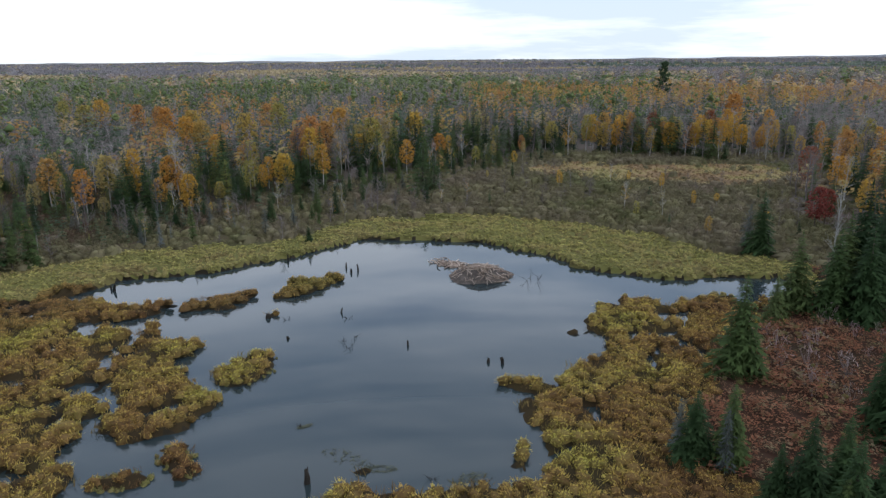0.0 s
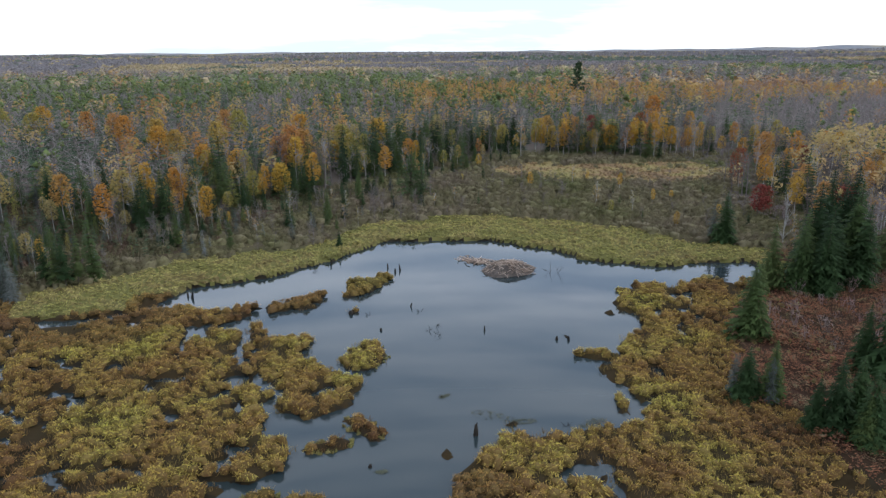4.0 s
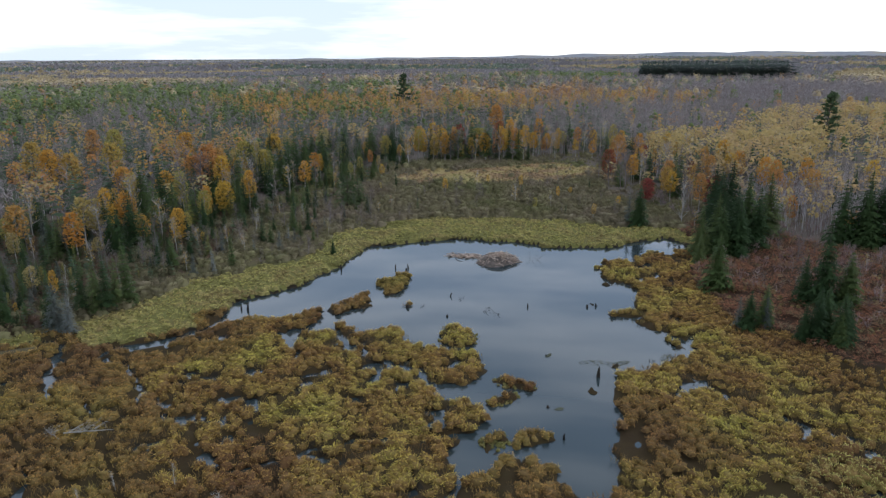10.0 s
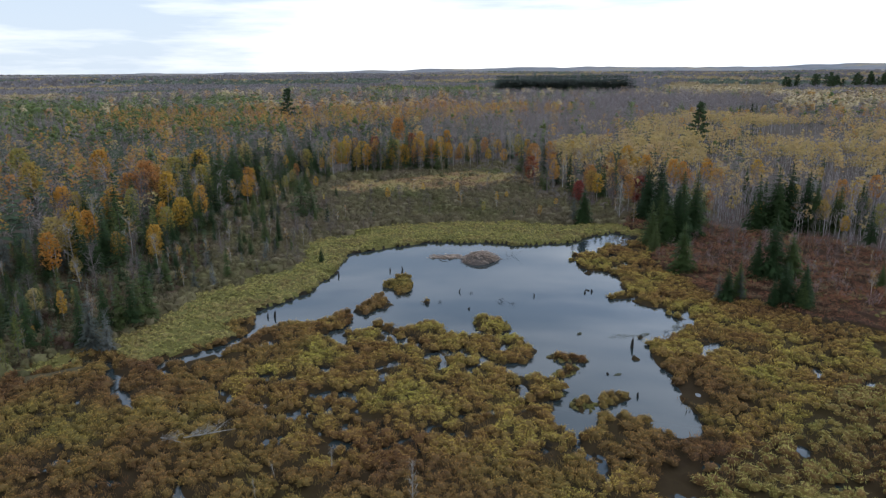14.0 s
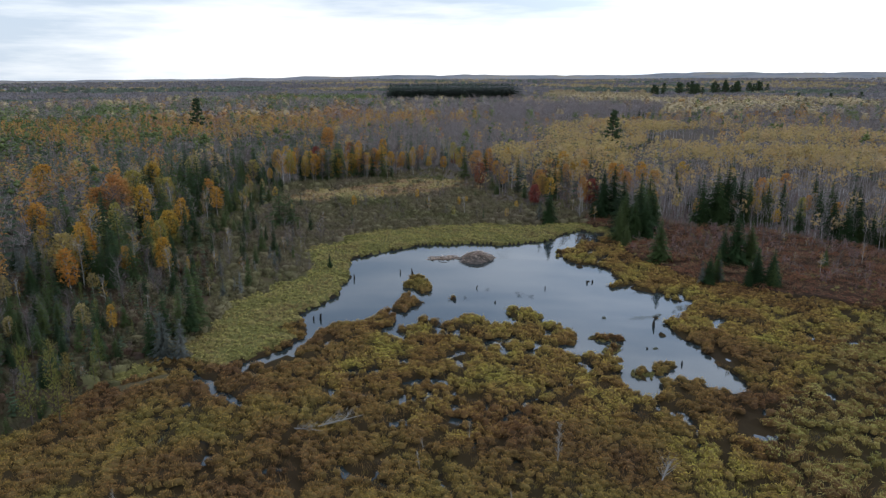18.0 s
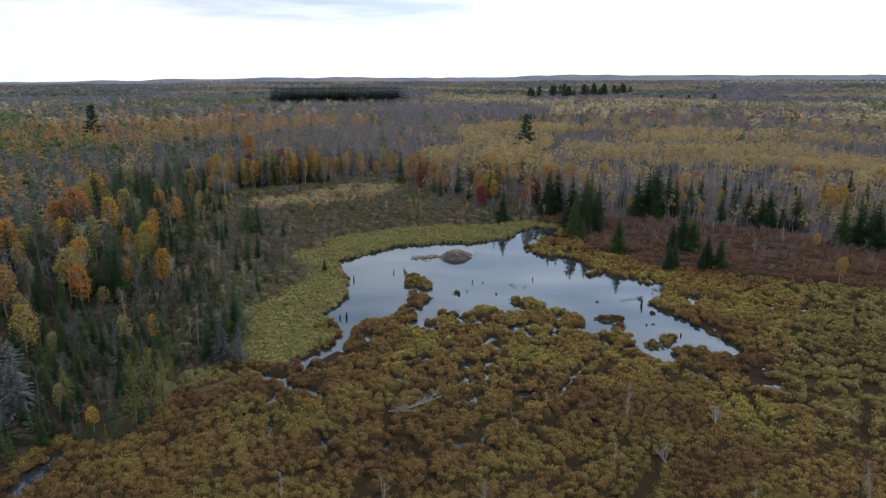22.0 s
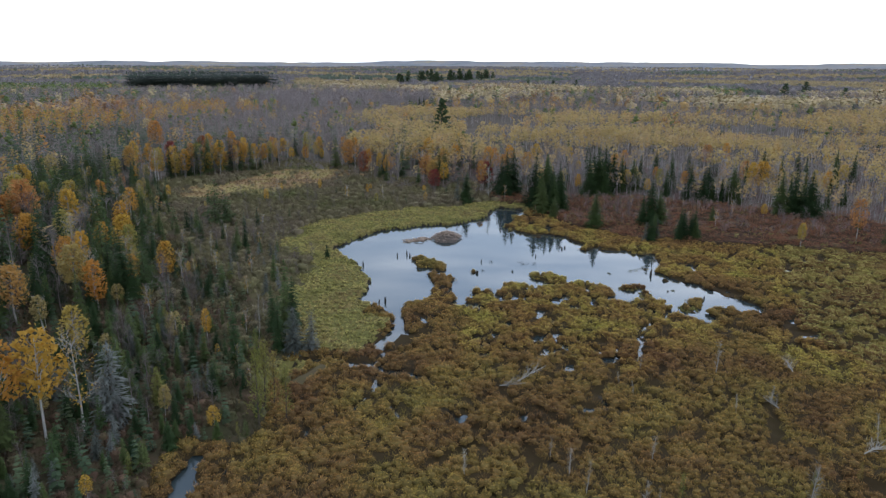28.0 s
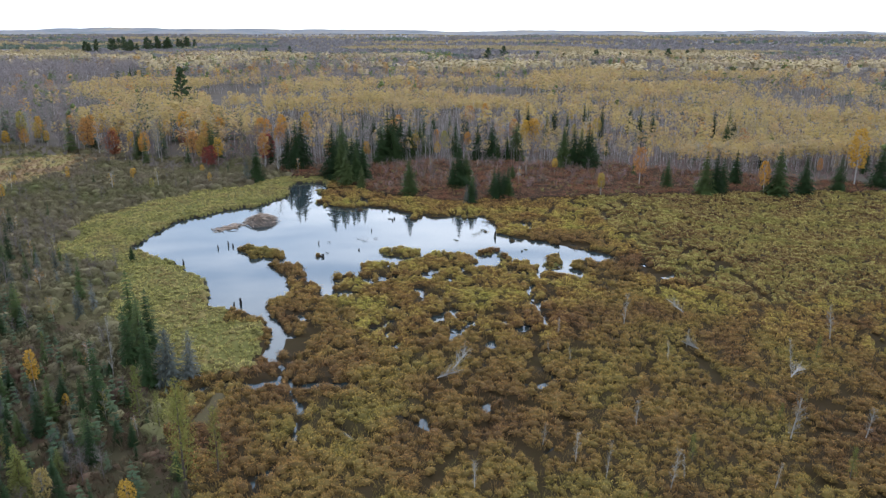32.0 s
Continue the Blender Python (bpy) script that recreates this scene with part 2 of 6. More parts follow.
# brown thatch, with shade between the blades put into its colour
M_BOG_THATCH = patchy("shaded_bog_thatch", [(0.24, (0.0851, 0.0724, 0.0231)), (0.36, (0.111, 0.0821, 0.0264)), (0.47, (0.111, 0.0724, 0.0242)), (0.56, (0.0955, 0.0583, 0.0231)), (0.72, (0.0683, 0.0378, 0.0209))], 0.085, 6.0, bump=1.0, grain=0.75)
M_LOOSE = patchy("loose_marsh_grass", [(0.26, (0.146, 0.117, 0.0359)), (0.4, (0.183, 0.136, 0.0414)), (0.5, (0.177, 0.114, 0.0414)), (0.6, (0.146, 0.0822, 0.0359)), (0.75, (0.103, 0.0535, 0.0294))], 0.085, 0.9, bump=0, grain=0.5, thin=0.3)
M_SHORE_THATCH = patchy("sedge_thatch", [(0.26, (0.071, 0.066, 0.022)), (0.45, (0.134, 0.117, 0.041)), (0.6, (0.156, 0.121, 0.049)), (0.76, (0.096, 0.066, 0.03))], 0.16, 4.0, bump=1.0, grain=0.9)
M_SHORE = patchy("shore_sedge", [(0.24, (0.147, 0.139, 0.0441)), (0.36, (0.237, 0.222, 0.0651)), (0.46, (0.373, 0.333, 0.0998)), (0.56, (0.407, 0.333, 0.116)), (0.66, (0.271, 0.211, 0.0788)), (0.78, (0.169, 0.122, 0.0504))], 0.16, 1.1, bump=0, grain=0.9, thin=0.3)
M_FERN = patchy("rusty_bracken", [(0.25, (0.155, 0.143, 0.064)), (0.36, (0.147, 0.1, 0.053)), (0.46, (0.185, 0.075, 0.04)), (0.55, (0.169, 0.072, 0.04)), (0.64, (0.147, 0.1, 0.057)), (0.76, (0.178, 0.151, 0.082))], 0.3, 1.6, bump=0, grain=0.8, thin=0.25)
M_SHRUB = patchy("alder_twigs", [(0.28, (0.0875, 0.0875, 0.0356)), (0.45, (0.116, 0.1, 0.0508)), (0.6, (0.123, 0.0983, 0.0626)), (0.8, (0.129, 0.0896, 0.067))], 0.05, 0.6, bump=0.8, grain=0.4)
M_UNDER = patchy("dark_undergrowth", [(0.28, (0.046, 0.052, 0.023)), (0.45, (0.069, 0.06, 0.032)), (0.6, (0.086, 0.052, 0.035)), (0.8, (0.075, 0.063, 0.048))], 0.09, 0.8, bump=0.8, grain=0.5)
M_SAPLING = patchy("leafless_saplings", [(0.28, (0.202, 0.159, 0.138)), (0.45, (0.222, 0.164, 0.154)), (0.6, (0.209, 0.133, 0.124)), (0.8, (0.228, 0.187, 0.158))], 0.07, 0.6, bump=0.8, grain=0.4)
M_SPRUCE = own("spruce_needles", [(0.0, (0.018, 0.031, 0.012)), (0.5, (0.025, 0.043, 0.015)), (0.8, (0.044, 0.063, 0.019)), (1.0, (0.059, 0.074, 0.025))], 3.0)
M_YOUNGPINE = own("green_soft_needles", [(0.0, (0.04, 0.068, 0.026)), (0.6, (0.062, 0.085, 0.03)), (1.0, (0.13, 0.13, 0.035))], 3.0, thin=0.2)
M_PINE = own("pine_needles", [(0.0, (0.04, 0.062, 0.03)), (1.0, (0.06, 0.085, 0.038))], 3.0, thin=0.15)
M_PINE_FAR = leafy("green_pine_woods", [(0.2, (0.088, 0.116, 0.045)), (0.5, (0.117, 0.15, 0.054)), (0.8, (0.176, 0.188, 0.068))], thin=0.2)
M_PLANTED = leafy("planted_conifers", [(0.2, (0.017, 0.025, 0.019)), (0.8, (0.031, 0.043, 0.027))])
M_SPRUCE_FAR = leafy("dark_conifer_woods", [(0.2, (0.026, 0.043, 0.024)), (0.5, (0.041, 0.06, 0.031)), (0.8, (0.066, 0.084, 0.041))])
M_GREYTREE = own("lichen_grey_twigs", [(0.0, (0.050, 0.056, 0.046)), (0.6, (0.083, 0.089, 0.076)), (1.0, (0.124, 0.129, 0.116))], 3.0)
M_TAMARACK = own("tamarack_needles", [(0.0, (0.11, 0.125, 0.035)), (0.5, (0.17, 0.16, 0.045)), (1.0, (0.22, 0.165, 0.05))], 3.0, thin=0.35)
M_ASPEN = own("autumn_leaves", [(0.0, (0.43, 0.272, 0.051)), (0.3, (0.447, 0.248, 0.047)), (0.5, (0.43, 0.2, 0.047)), (0.62, (0.378, 0.176, 0.068)), (0.8, (0.37, 0.264, 0.068)), (1.0, (0.267, 0.232, 0.068))], 2.0, thin=0.45)
M_PALE = own("pale_yellow_leaves", [(0.0, (0.288, 0.224, 0.096)), (1.0, (0.336, 0.248, 0.088))], 2.0, thin=0.45)
M_RED = own("red_maple_leaves", [(0.0, (0.195, 0.05, 0.04)), (1.0, (0.21, 0.077, 0.035))], 2.0, thin=0.4)
M_ASPEN_FAR = leafy("autumn_woods", [(0.22, (0.342, 0.243, 0.09)), (0.4, (0.418, 0.261, 0.072)), (0.55, (0.399, 0.198, 0.063)), (0.7, (0.304, 0.153, 0.081)), (0.85, (0.294, 0.216, 0.099))], thin=0.55)
M_GOLD_FAR = leafy("golden_aspen_woods", [(0.25, (0.353, 0.261, 0.122)), (0.42, (0.405, 0.298, 0.122)), (0.58, (0.414, 0.277, 0.132)), (0.75, (0.345, 0.266, 0.142))], 0.12, 0.02, thin=0.5)
M_BARE = own("grey_bark_twigs", [(0.0, (0.099, 0.077, 0.069)), (0.5, (0.128, 0.106, 0.099)), (1.0, (0.161, 0.135, 0.126))], 3.0)
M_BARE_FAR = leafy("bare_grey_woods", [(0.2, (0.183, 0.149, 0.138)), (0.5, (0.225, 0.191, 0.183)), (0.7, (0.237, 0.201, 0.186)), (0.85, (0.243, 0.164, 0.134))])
M_TRUNK_FAR = leafy("pale_trunks", [(0.2, (0.339, 0.307, 0.307)), (0.8, (0.471, 0.44, 0.43))])
# leafless, golden and conifer canopies carry haze in their colour, paler and greyer
M_CANOPY_BARE = leafy("hazed_leafless_canopy", [(0.2, (0.182, 0.163, 0.161)), (0.5, (0.211, 0.19, 0.189)), (0.7, (0.224, 0.2, 0.194)), (0.85, (0.244, 0.196, 0.168))], 0.07, 0.004, weight=0.6)
M_CANOPY_GOLD = leafy("hazed_golden_canopy", [(0.25, (0.314, 0.249, 0.158)), (0.5, (0.378, 0.297, 0.158)), (0.75, (0.326, 0.237, 0.158))], 0.07, 0.004, weight=0.6)
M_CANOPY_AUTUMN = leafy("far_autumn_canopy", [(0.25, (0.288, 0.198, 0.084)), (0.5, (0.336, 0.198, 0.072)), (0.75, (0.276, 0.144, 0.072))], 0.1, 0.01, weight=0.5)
M_CANOPY_PINE = leafy("hazed_conifer_canopy", [(0.2, (0.115, 0.138, 0.105)), (0.5, (0.138, 0.161, 0.119)), (0.8, (0.173, 0.188, 0.134))], 0.05, 0.004)
M_BIRCH = own("white_bark", [(0.0, (0.216, 0.195, 0.174)), (1.0, (0.332, 0.307, 0.282))], 8.0)
M_BARK = own("dark_bark", [(0.0, (0.055, 0.042, 0.034)), (1.0, (0.10, 0.08, 0.065))], 8.0)
M_DEAD = own("weathered_dead_wood", [(0.0, (0.193, 0.179, 0.161)), (1.0, (0.312, 0.294, 0.266))], 10.0)
M_LODGE = patchy("packed_twigs", [(0.3, (0.045, 0.036, 0.03)), (0.5, (0.08, 0.064, 0.054)), (0.7, (0.13, 0.105, 0.09))], 1.5, 9.0, bump=1.0)
M_STUMP = own("wet_black_wood", [(0.0, (0.012, 0.010, 0.009)), (1.0, (0.03, 0.025, 0.02))], 10.0)
M_STICK = own("peeled_sticks", [(0.0, (0.15, 0.104, 0.077)), (0.5, (0.266, 0.197, 0.151)), (1.0, (0.414, 0.326, 0.262))], 12.0)
M_WEED = patchy("floating_weed", [(0.3, (0.05, 0.053, 0.035)), (0.7, (0.085, 0.085, 0.058))], 0.5, 4.0)
M_REED = patchy("green_reeds", [(0.3, (0.13, 0.135, 0.04)), (0.7, (0.20, 0.18, 0.055))], 0.3, 2.0, bump=0, thin=0.35)

M_WATER, _n, _l, _b = mat_base("dark_pond_water", 0.03, 0.5)
_b.inputs["IOR"].default_value = 1.33
_b.inputs["Base Color"].default_value = (0.021, 0.029, 0.030, 1)
_geo = _n.new("ShaderNodeNewGeometry")
_nz = noise_node(_n, _l, _geo.outputs["Position"], 1.4, 3.0)
_bp = _n.new("ShaderNodeBump")
_bp.inputs["Strength"].default_value, _bp.inputs["Distance"].default_value = 0.025, 0.02
_l.new(_nz.outputs["Fac"], _bp.inputs["Height"])
_l.new(_bp.outputs[0], _b.inputs["Normal"])
_nr = noise_node(_n, _l, _geo.outputs["Position"], 0.05, 3.0)
_mr = _n.new("ShaderNodeMapRange")
for _i, _v in ((1, 0.4), (2, 0.7), (3, 0.008), (4, 0.04)):
    _mr.inputs[_i].default_value = _v
_l.new(_nr.outputs["Fac"], _mr.inputs[0])
_l.new(_mr.outputs[0], _b.inputs["Roughness"])


# ---- plan ----
# shore of the open water, from the outlet round the north side, the inlet, the east side and the tail
POND = [(-60.4, 76.8), (-52, 77.6), (-46.2, 80.6), (-43.4, 84.5), (-42.6, 88), (-37, 89.6), (-31.4, 91.4), (-27.2, 93.8), (-23, 97.6), (-17.6, 103.4),
        (-12, 108.6), (-3.2, 107.4), (6, 106.2), (10.4, 101.6), (14.2, 97.8), (20.2, 90.2), (25, 87.6), (30.4, 86), (36, 87.4), (43.5, 86.8), (44.6, 82.5),
        (42, 78.8), (36, 77.4), (31.5, 79.6), (26, 77), (21, 78.6), (17.5, 74), (15, 69.6), (17, 66), (13.5, 61.5), (9.4, 57.4), (6.4, 53.4),
        (5.4, 47.6), (4.4, 43.4), (-0.6, 40.4), (-5.5, 41.2), (-11.2, 37.6), (-13.8, 32.6), (-18.5, 28.2), (-23.2, 22.2), (-25.2, 24.4), (-25.4, 30.6),
        (-28.6, 32.2), (-34.6, 30.6)]
POND_SOUTH = [(-36.6, 25), (-37.6, 25), (-31.4, 36.2), (-27.2, 38.6), (-25.6, 42), (-27.6, 45.4), (-27.6, 48.4), (-23.6, 47.4), (-20.4, 49), (-19.4, 53.8), (-21.4, 56.2), (-23.4, 58.4), (-24, 61.5), (-24.8, 67), (-28, 66.8),
              (-31.6, 70.6), (-36.6, 72.8), (-29.6, 76.2), (-23.4, 77), (-23.2, 82.8), (-30, 79.2), (-37, 77.2), (-44, 80.2), (-49.6, 77.2), (-52, 75.6), (-60.4, 75.2)]
# islets of tussocks: centre, half length, half width, turn in degrees
ISLETS = [(-17, 84.6, 5.0, 2.0, 50), (-19.6, 74, 0.7, 0.6, 0), (-19.2, 44.8, 2.6, 1.1, -58), (-22.2, 42.1, 2.0, 0.9, 5), (-18.3, 60, 3.4, 2.3, 62), (-27.6, 35, 1.5, 1.2, 40),
          (-23.6, 33.9, 2.4, 1.4, -10), (-29.6, 28.2, 4.0, 2.6, 25), (-12.3, 39.5, 0.75, 0.65, 0), (4.4, 61.8, 0.45, 0.35, 0), (5.4, 61.2, 0.4, 0.3, 0),
          (7, 56.6, 2.8, 1.1, -20), (-5.8, 43.6, 1.0, 0.5, 30), (18.6, 76.6, 1.2, 0.7, 20), (-31.8, 77.2, 4.6, 1.3, 20), (5.5, 62.2, 0.5, 0.4, 0), (14, 68.6, 1.0, 0.7, 20), (16.6, 72.4, 1.3, 0.9, 45)]
# creeks and pools: half width, then the places they run through
CREEKS = [(0.34, (-60.5, 76.2), (-62.6, 75.2)),
          (0.3, (-65, 73.6), (-68.7, 72.2), (-72.5, 71.6)),
          (0.26, (-74.4, 72), (-78.2, 71.8)),
          (0.3, (-64, 75), (-67.2, 76.6), (-66, 80.5), (-67.5, 83.6), (-72, 84.2)),
          (0.14, (-78.5, 72), (-83, 73.6), (-86.5, 74.6), (-92, 77.5), (-97.5, 80)),
          (0.8, (-92.6, 82.2), (-95, 81.6), (-97.5, 80.2), (-99, 79)),
          (0.2, (-74.6, 68.4), (-76, 67.2), (-79, 66)),
          (0.3, (-58.4, 71.2), (-58, 66), (-57.2, 62.4), (-58.4, 59.6)),
          (0.2, (-57.2, 62.4), (-54, 54.6), (-50.6, 51), (-47, 50)),
          (0.3, (-36.8, 40.6), (-40.5, 41.4), (-44, 41.8), (-52.4, 41.6)),
          (0.28, (-46, 53), (-49, 52.6), (-52, 51.4)),
          (0.25, (0.2, 37), (0.8, 29), (1, 24.4), (3.4, 20.6), (3, 15), (6, 8)),
          (0.3, (-58.8, 70.4), (-61, 72), (-60.6, 74.6)),
          (0.3, (-65.8, 81.3), (-66.4, 75.2), (-67.3, 71.9), (-65.9, 62.6)),
          (0.3, (-56.2, 55.9), (-53.3, 52.4), (-50.4, 49.5)),
          (0.35, (-1.4, 33.9), (0.9, 28.4), (0.5, 23.2), (4.3, 19.6)),
          (0.2, (-33.9, 30.6), (-35.2, 26.6), (-37.5, 23.9), (-40.7, 22.5)),
          (0.14, (-34.6, 17.3), (-31.5, 14.5)),
          (0.25, (-61.7, 65.6), (-63, 60)),
          (0.25, (-67.6, 50.8), (-68.6, 45.2), (-67.1, 40.6))]
POOLS = [(0.9, (-39.4, 72.2), (-37.4, 68.6)), (0.8, (-32.4, 64.6), (-32.4, 68.6)), (0.7, (-33.6, 53), (-32, 55)), (0.6, (-24.4, 51.6), (-22.6, 52.8)),
          (0.5, (-37, 58), (-39.4, 57.6)), (0.8, (-4, 34.2), (0.8, 35.4)), (0.6, (-72.6, 52), (-73.6, 52.8)), (0.9, (24.5, 72.5), (27.5, 74.4)), (0.5, (18.7, 66.8), (25.8, 69)), (0.4, (20.8, 63.9), (19.7, 59.4)), (0.45, (26.3, 73.2), (26.4, 69.8)), (0.3, (12, 52.4), (11.6, 48)), (0.8, (6.3, 48.9), (6.7, 42.4), (3.6, 42.1)), (0.5, (7, 44.5), (8.8, 45.6)),
          (0.5, (-39.3, 71.2), (-39.4, 63.4)), (0.5, (-32.9, 64.1), (-31.9, 59.8)), (0.35, (-29.3, 56.8), (-28.8, 54)), (0.6, (-28.3, 49.8), (-27, 44.9)), (0.4, (-34.3, 38.6), (-30, 37.7), (-32.8, 31)), (0.3, (-45.8, 41.4), (-41.9, 38.1)),
          (0.55, (-33, 62), (-30.8, 63.6)), (0.5, (-29.4, 57.5), (-27.6, 53), (-27.8, 49)), (0.5, (21, 68), (24.4, 64.5), (25, 61)),
          (0.2, (-65.5, 80), (-66.6, 72), (-67, 66))]
# outer edge of the bright sedge along the north and east shore; the forest lies beyond the outer line
SEDGE = [(-72, 84.6), (-66, 84.2), (-57.5, 90), (-47.8, 98.4), (-33.5, 103.8), (-21, 110.4), (-13, 120), (1.8, 126), (19, 118.6), (33.8, 107), (41, 97), (50, 89.6), (47, 78),
         (20, 77), (0, 90), (-40, 80), (-60, 77)]
WOODS_EDGE = [(-130, 84), (-100, 80.5), (-86, 78.5), (-75, 85), (-68, 88.5), (-58, 96), (-47, 107), (-37, 119), (-28, 134), (-9, 152), (19, 177), (36, 193), (86, 178), (72, 150),
              (64, 124), (62, 100), (66, 72), (64, 50), (62, 30), (58, 8), (42, -6), (26, -16), (22, -60), (10, -140)]
FERN_EDGE = [(47, 88), (45, 76), (30, 66), (25.5, 58), (18.5, 46), (19.5, 36), (20, 26), (23, 12), (22, -10), (22, -60), (30, -60), (60, 0), (68, 50), (58, 92)]
MEADOW = [(22, 167), (25, 179), (33, 184), (47, 179), (60, 176), (75, 176.5), (87, 167), (87, 154), (77, 144.5), (66, 150), (56, 150.5), (46, 155), (31, 159)]

CLEARING = [(333, 306), (386, 299), (431, 257), (406, 234), (366, 248), (350, 278)]
GOLD_STRIP = [(690, 455), (780, 590), (1190, 830), (1290, 670), (1180, 590), (860, 452), (752, 410)]
MIXED_GOLD = [(470, 250), (752, 410), (1100, 450), (990, 230), (700, 150)]
GREY_STAND = [(395, 358), (462, 268), (610, 300), (550, 455), (415, 470)]


def poly_sd(px, py, poly):
    """Signed distance to a closed outline, above 0 inside."""
    d = np.full(px.shape, 1e9)
    inside = np.zeros(px.shape, bool)
    for (ax, ay), (bx, by) in zip(poly, poly[1:] + poly[:1]):
        ex, ey = bx - ax, by - ay
        t = np.clip(((px - ax) * ex + (py - ay) * ey) / (ex * ex + ey * ey + 1e-9), 0, 1)
        d = np.minimum(d, (px - ax - t * ex) ** 2 + (py - ay - t * ey) ** 2)
        if ay != by:
            inside ^= ((ay > py) != (by > py)) & (px < ex * (py - ay) / ey + ax)
    return np.where(inside, 1, -1) * np.sqrt(d)


def line_d(px, py, pts):
    d = np.full(px.shape, 1e9)
    for (ax, ay), (bx, by) in zip(pts, pts[1:]):
        ex, ey = bx - ax, by - ay
        t = np.clip(((px - ax) * ex + (py - ay) * ey) / (ex * ex + ey * ey + 1e-9), 0, 1)
        d = np.minimum(d, (px - ax - t * ex) ** 2 + (py - ay - t * ey) ** 2)
    return np.sqrt(d)


def blob(px, py, cx, cy, a, b, turn):
    c, s = math.cos(radians(turn)), math.sin(radians(turn))
    u, v = (px - cx) * c + (py - cy) * s, -(px - cx) * s + (py - cy) * c
    return (1 - np.sqrt((u / a) ** 2 + (v / b) ** 2)) * min(a, b)


def hash01(i, j, k):
    h = np.sin(i * 127.1 + j * 311.7 + k * 74.7) * 43758.5453
    return h - np.floor(h)


def vnoise(px, py, size, k=0.0):
    """Smooth value noise in the plan, 0 to 1."""
    u, v = px / size, py / size
    i, j = np.floor(u), np.floor(v)
    f, g = u - i, v - j
    f, g = f * f * (3 - 2 * f), g * g * (3 - 2 * g)
    return (hash01(i, j, k) * (1 - f) + hash01(i + 1, j, k) * f) * (1 - g) + (hash01(i, j + 1, k) * (1 - f) + hash01(i + 1, j + 1, k) * f) * g


def cracks(px, py, size):
    """Distance in metres to the nearest seam of an uneven net of cells."""
    u, v = px / size, py / size
    i, j = np.floor(u), np.floor(v)
    f1, f2 = np.full(u.shape, 9.0), np.full(u.shape, 9.0)
    for a in (-1, 0, 1):
        for b in (-1, 0, 1):
            d = np.hypot(i + a + hash01(i + a, j + b, 3.3) - u, j + b + hash01(i + a, j + b, 8.8) - v)
            f2 = np.minimum(f2, np.maximum(f1, d))
            f1 = np.minimum(f1, d)
    return (f2 - f1) * size * 0.5


def plan(px, py):
    """For places of the plan: how far inside the water (above 0: water), and the ground's kind."""
    px, py = np.asarray(px, float), np.asarray(py, float)
    wx = px + (vnoise(px, py, 2.2, 1) - 0.5) * 1.5 + (vnoise(px, py, 0.8, 2) - 0.5) * 0.6
    wy = py + (vnoise(px, py, 2.2, 3) - 0.5) * 1.5 + (vnoise(px, py, 0.8, 4) - 0.5) * 0.6
    w = poly_sd(wx, wy, POND + POND_SOUTH)
    for isl in ISLETS:
        w = np.minimum(w, -blob(wx, wy, *isl))
    for half, *pts in CREEKS + POOLS:
        w = np.maximum(w, half - line_d(wx, wy, pts))
    sedge = poly_sd(wx, wy, SEDGE) + (vnoise(px, py, 5.5, 5) - 0.5) * 6 + (vnoise(px, py, 2, 6) - 0.5) * 2
    woods = poly_sd(px, py, WOODS_EDGE + [(-400, -140), (-400, 84)])
    fern = poly_sd(wx, wy, FERN_EDGE) + (vnoise(px, py, 5, 9) - 0.5) * 4
    meadow = np.maximum(poly_sd(wx, wy, MEADOW) + (vnoise(px, py, 6, 13) - 0.5) * 7, poly_sd(wx, wy, CLEARING))
    # 0 marsh, 1 sedge, 2 shrubs, 3 fern slope, 4 meadow, 5 woods
    kind = np.zeros(px.shape, int)
    north = (py > 80) & (px > -75)
    kind = np.where(north, 2, kind)
    kind = np.where(sedge > 0, 1, kind)
    islet = np.full(px.shape, -9.0)
    for isl in ISLETS:
        islet = np.maximum(islet, blob(wx, wy, *isl))
    south = (py < 84.5) & (px > -49) & (px < -10)
    kind = np.where((islet > -0.6) | (south & (px + 40 < (84.5 - py) * 30)) | ((px > 12) & (px < 40) & (py < 78.5) & (py > 56)), 0, kind)
    kind = np.where((woods < 0) & (fern < 0), 5, kind)
    kind = np.where(fern > 0, 3, kind)
    kind = np.where(meadow > 0, 4, kind)
    kind = np.where((w > -2.4) & (px < -60) & (kind != 1), 0, kind)
    # scattered wet gaps between the tussocks, most of them near the water
    near, close = np.clip(1 + w / 26, 0, 1), np.clip(1 + w / 9, 0, 1) * ((px < -12) & (py > 40))
    gap = (vnoise(px, py, 3.1, 11) * 0.6 + vnoise(px, py, 1.3, 12) * 0.4) - 0.85 + 0.05 * near + 0.14 * close
    w = np.where((kind == 0) & (px < 20) & (px > -63) & (py > -20) & (gap > 0), np.maximum(w, gap * 4), w)
    # muddy cracks that wind between the tussocks, here and there with water in them
    edge = cracks(px + (vnoise(px, py, 4.5, 14) - 0.5) * 5, py + (vnoise(px, py, 4.5, 15) - 0.5) * 5, 7.5)
    seam = 0.42 * np.clip((vnoise(px, py, 13, 16) - 0.36) * 3, 0, 1) - edge
    wet = 0.10 * np.clip((vnoise(px, py, 4.0, 17) - 0.74) * 12, 0, 1) * (py > 36)
    w = np.where((kind == 0) & (seam > 0), np.maximum(w, wet - 0.07), w)
    return w, kind, woods


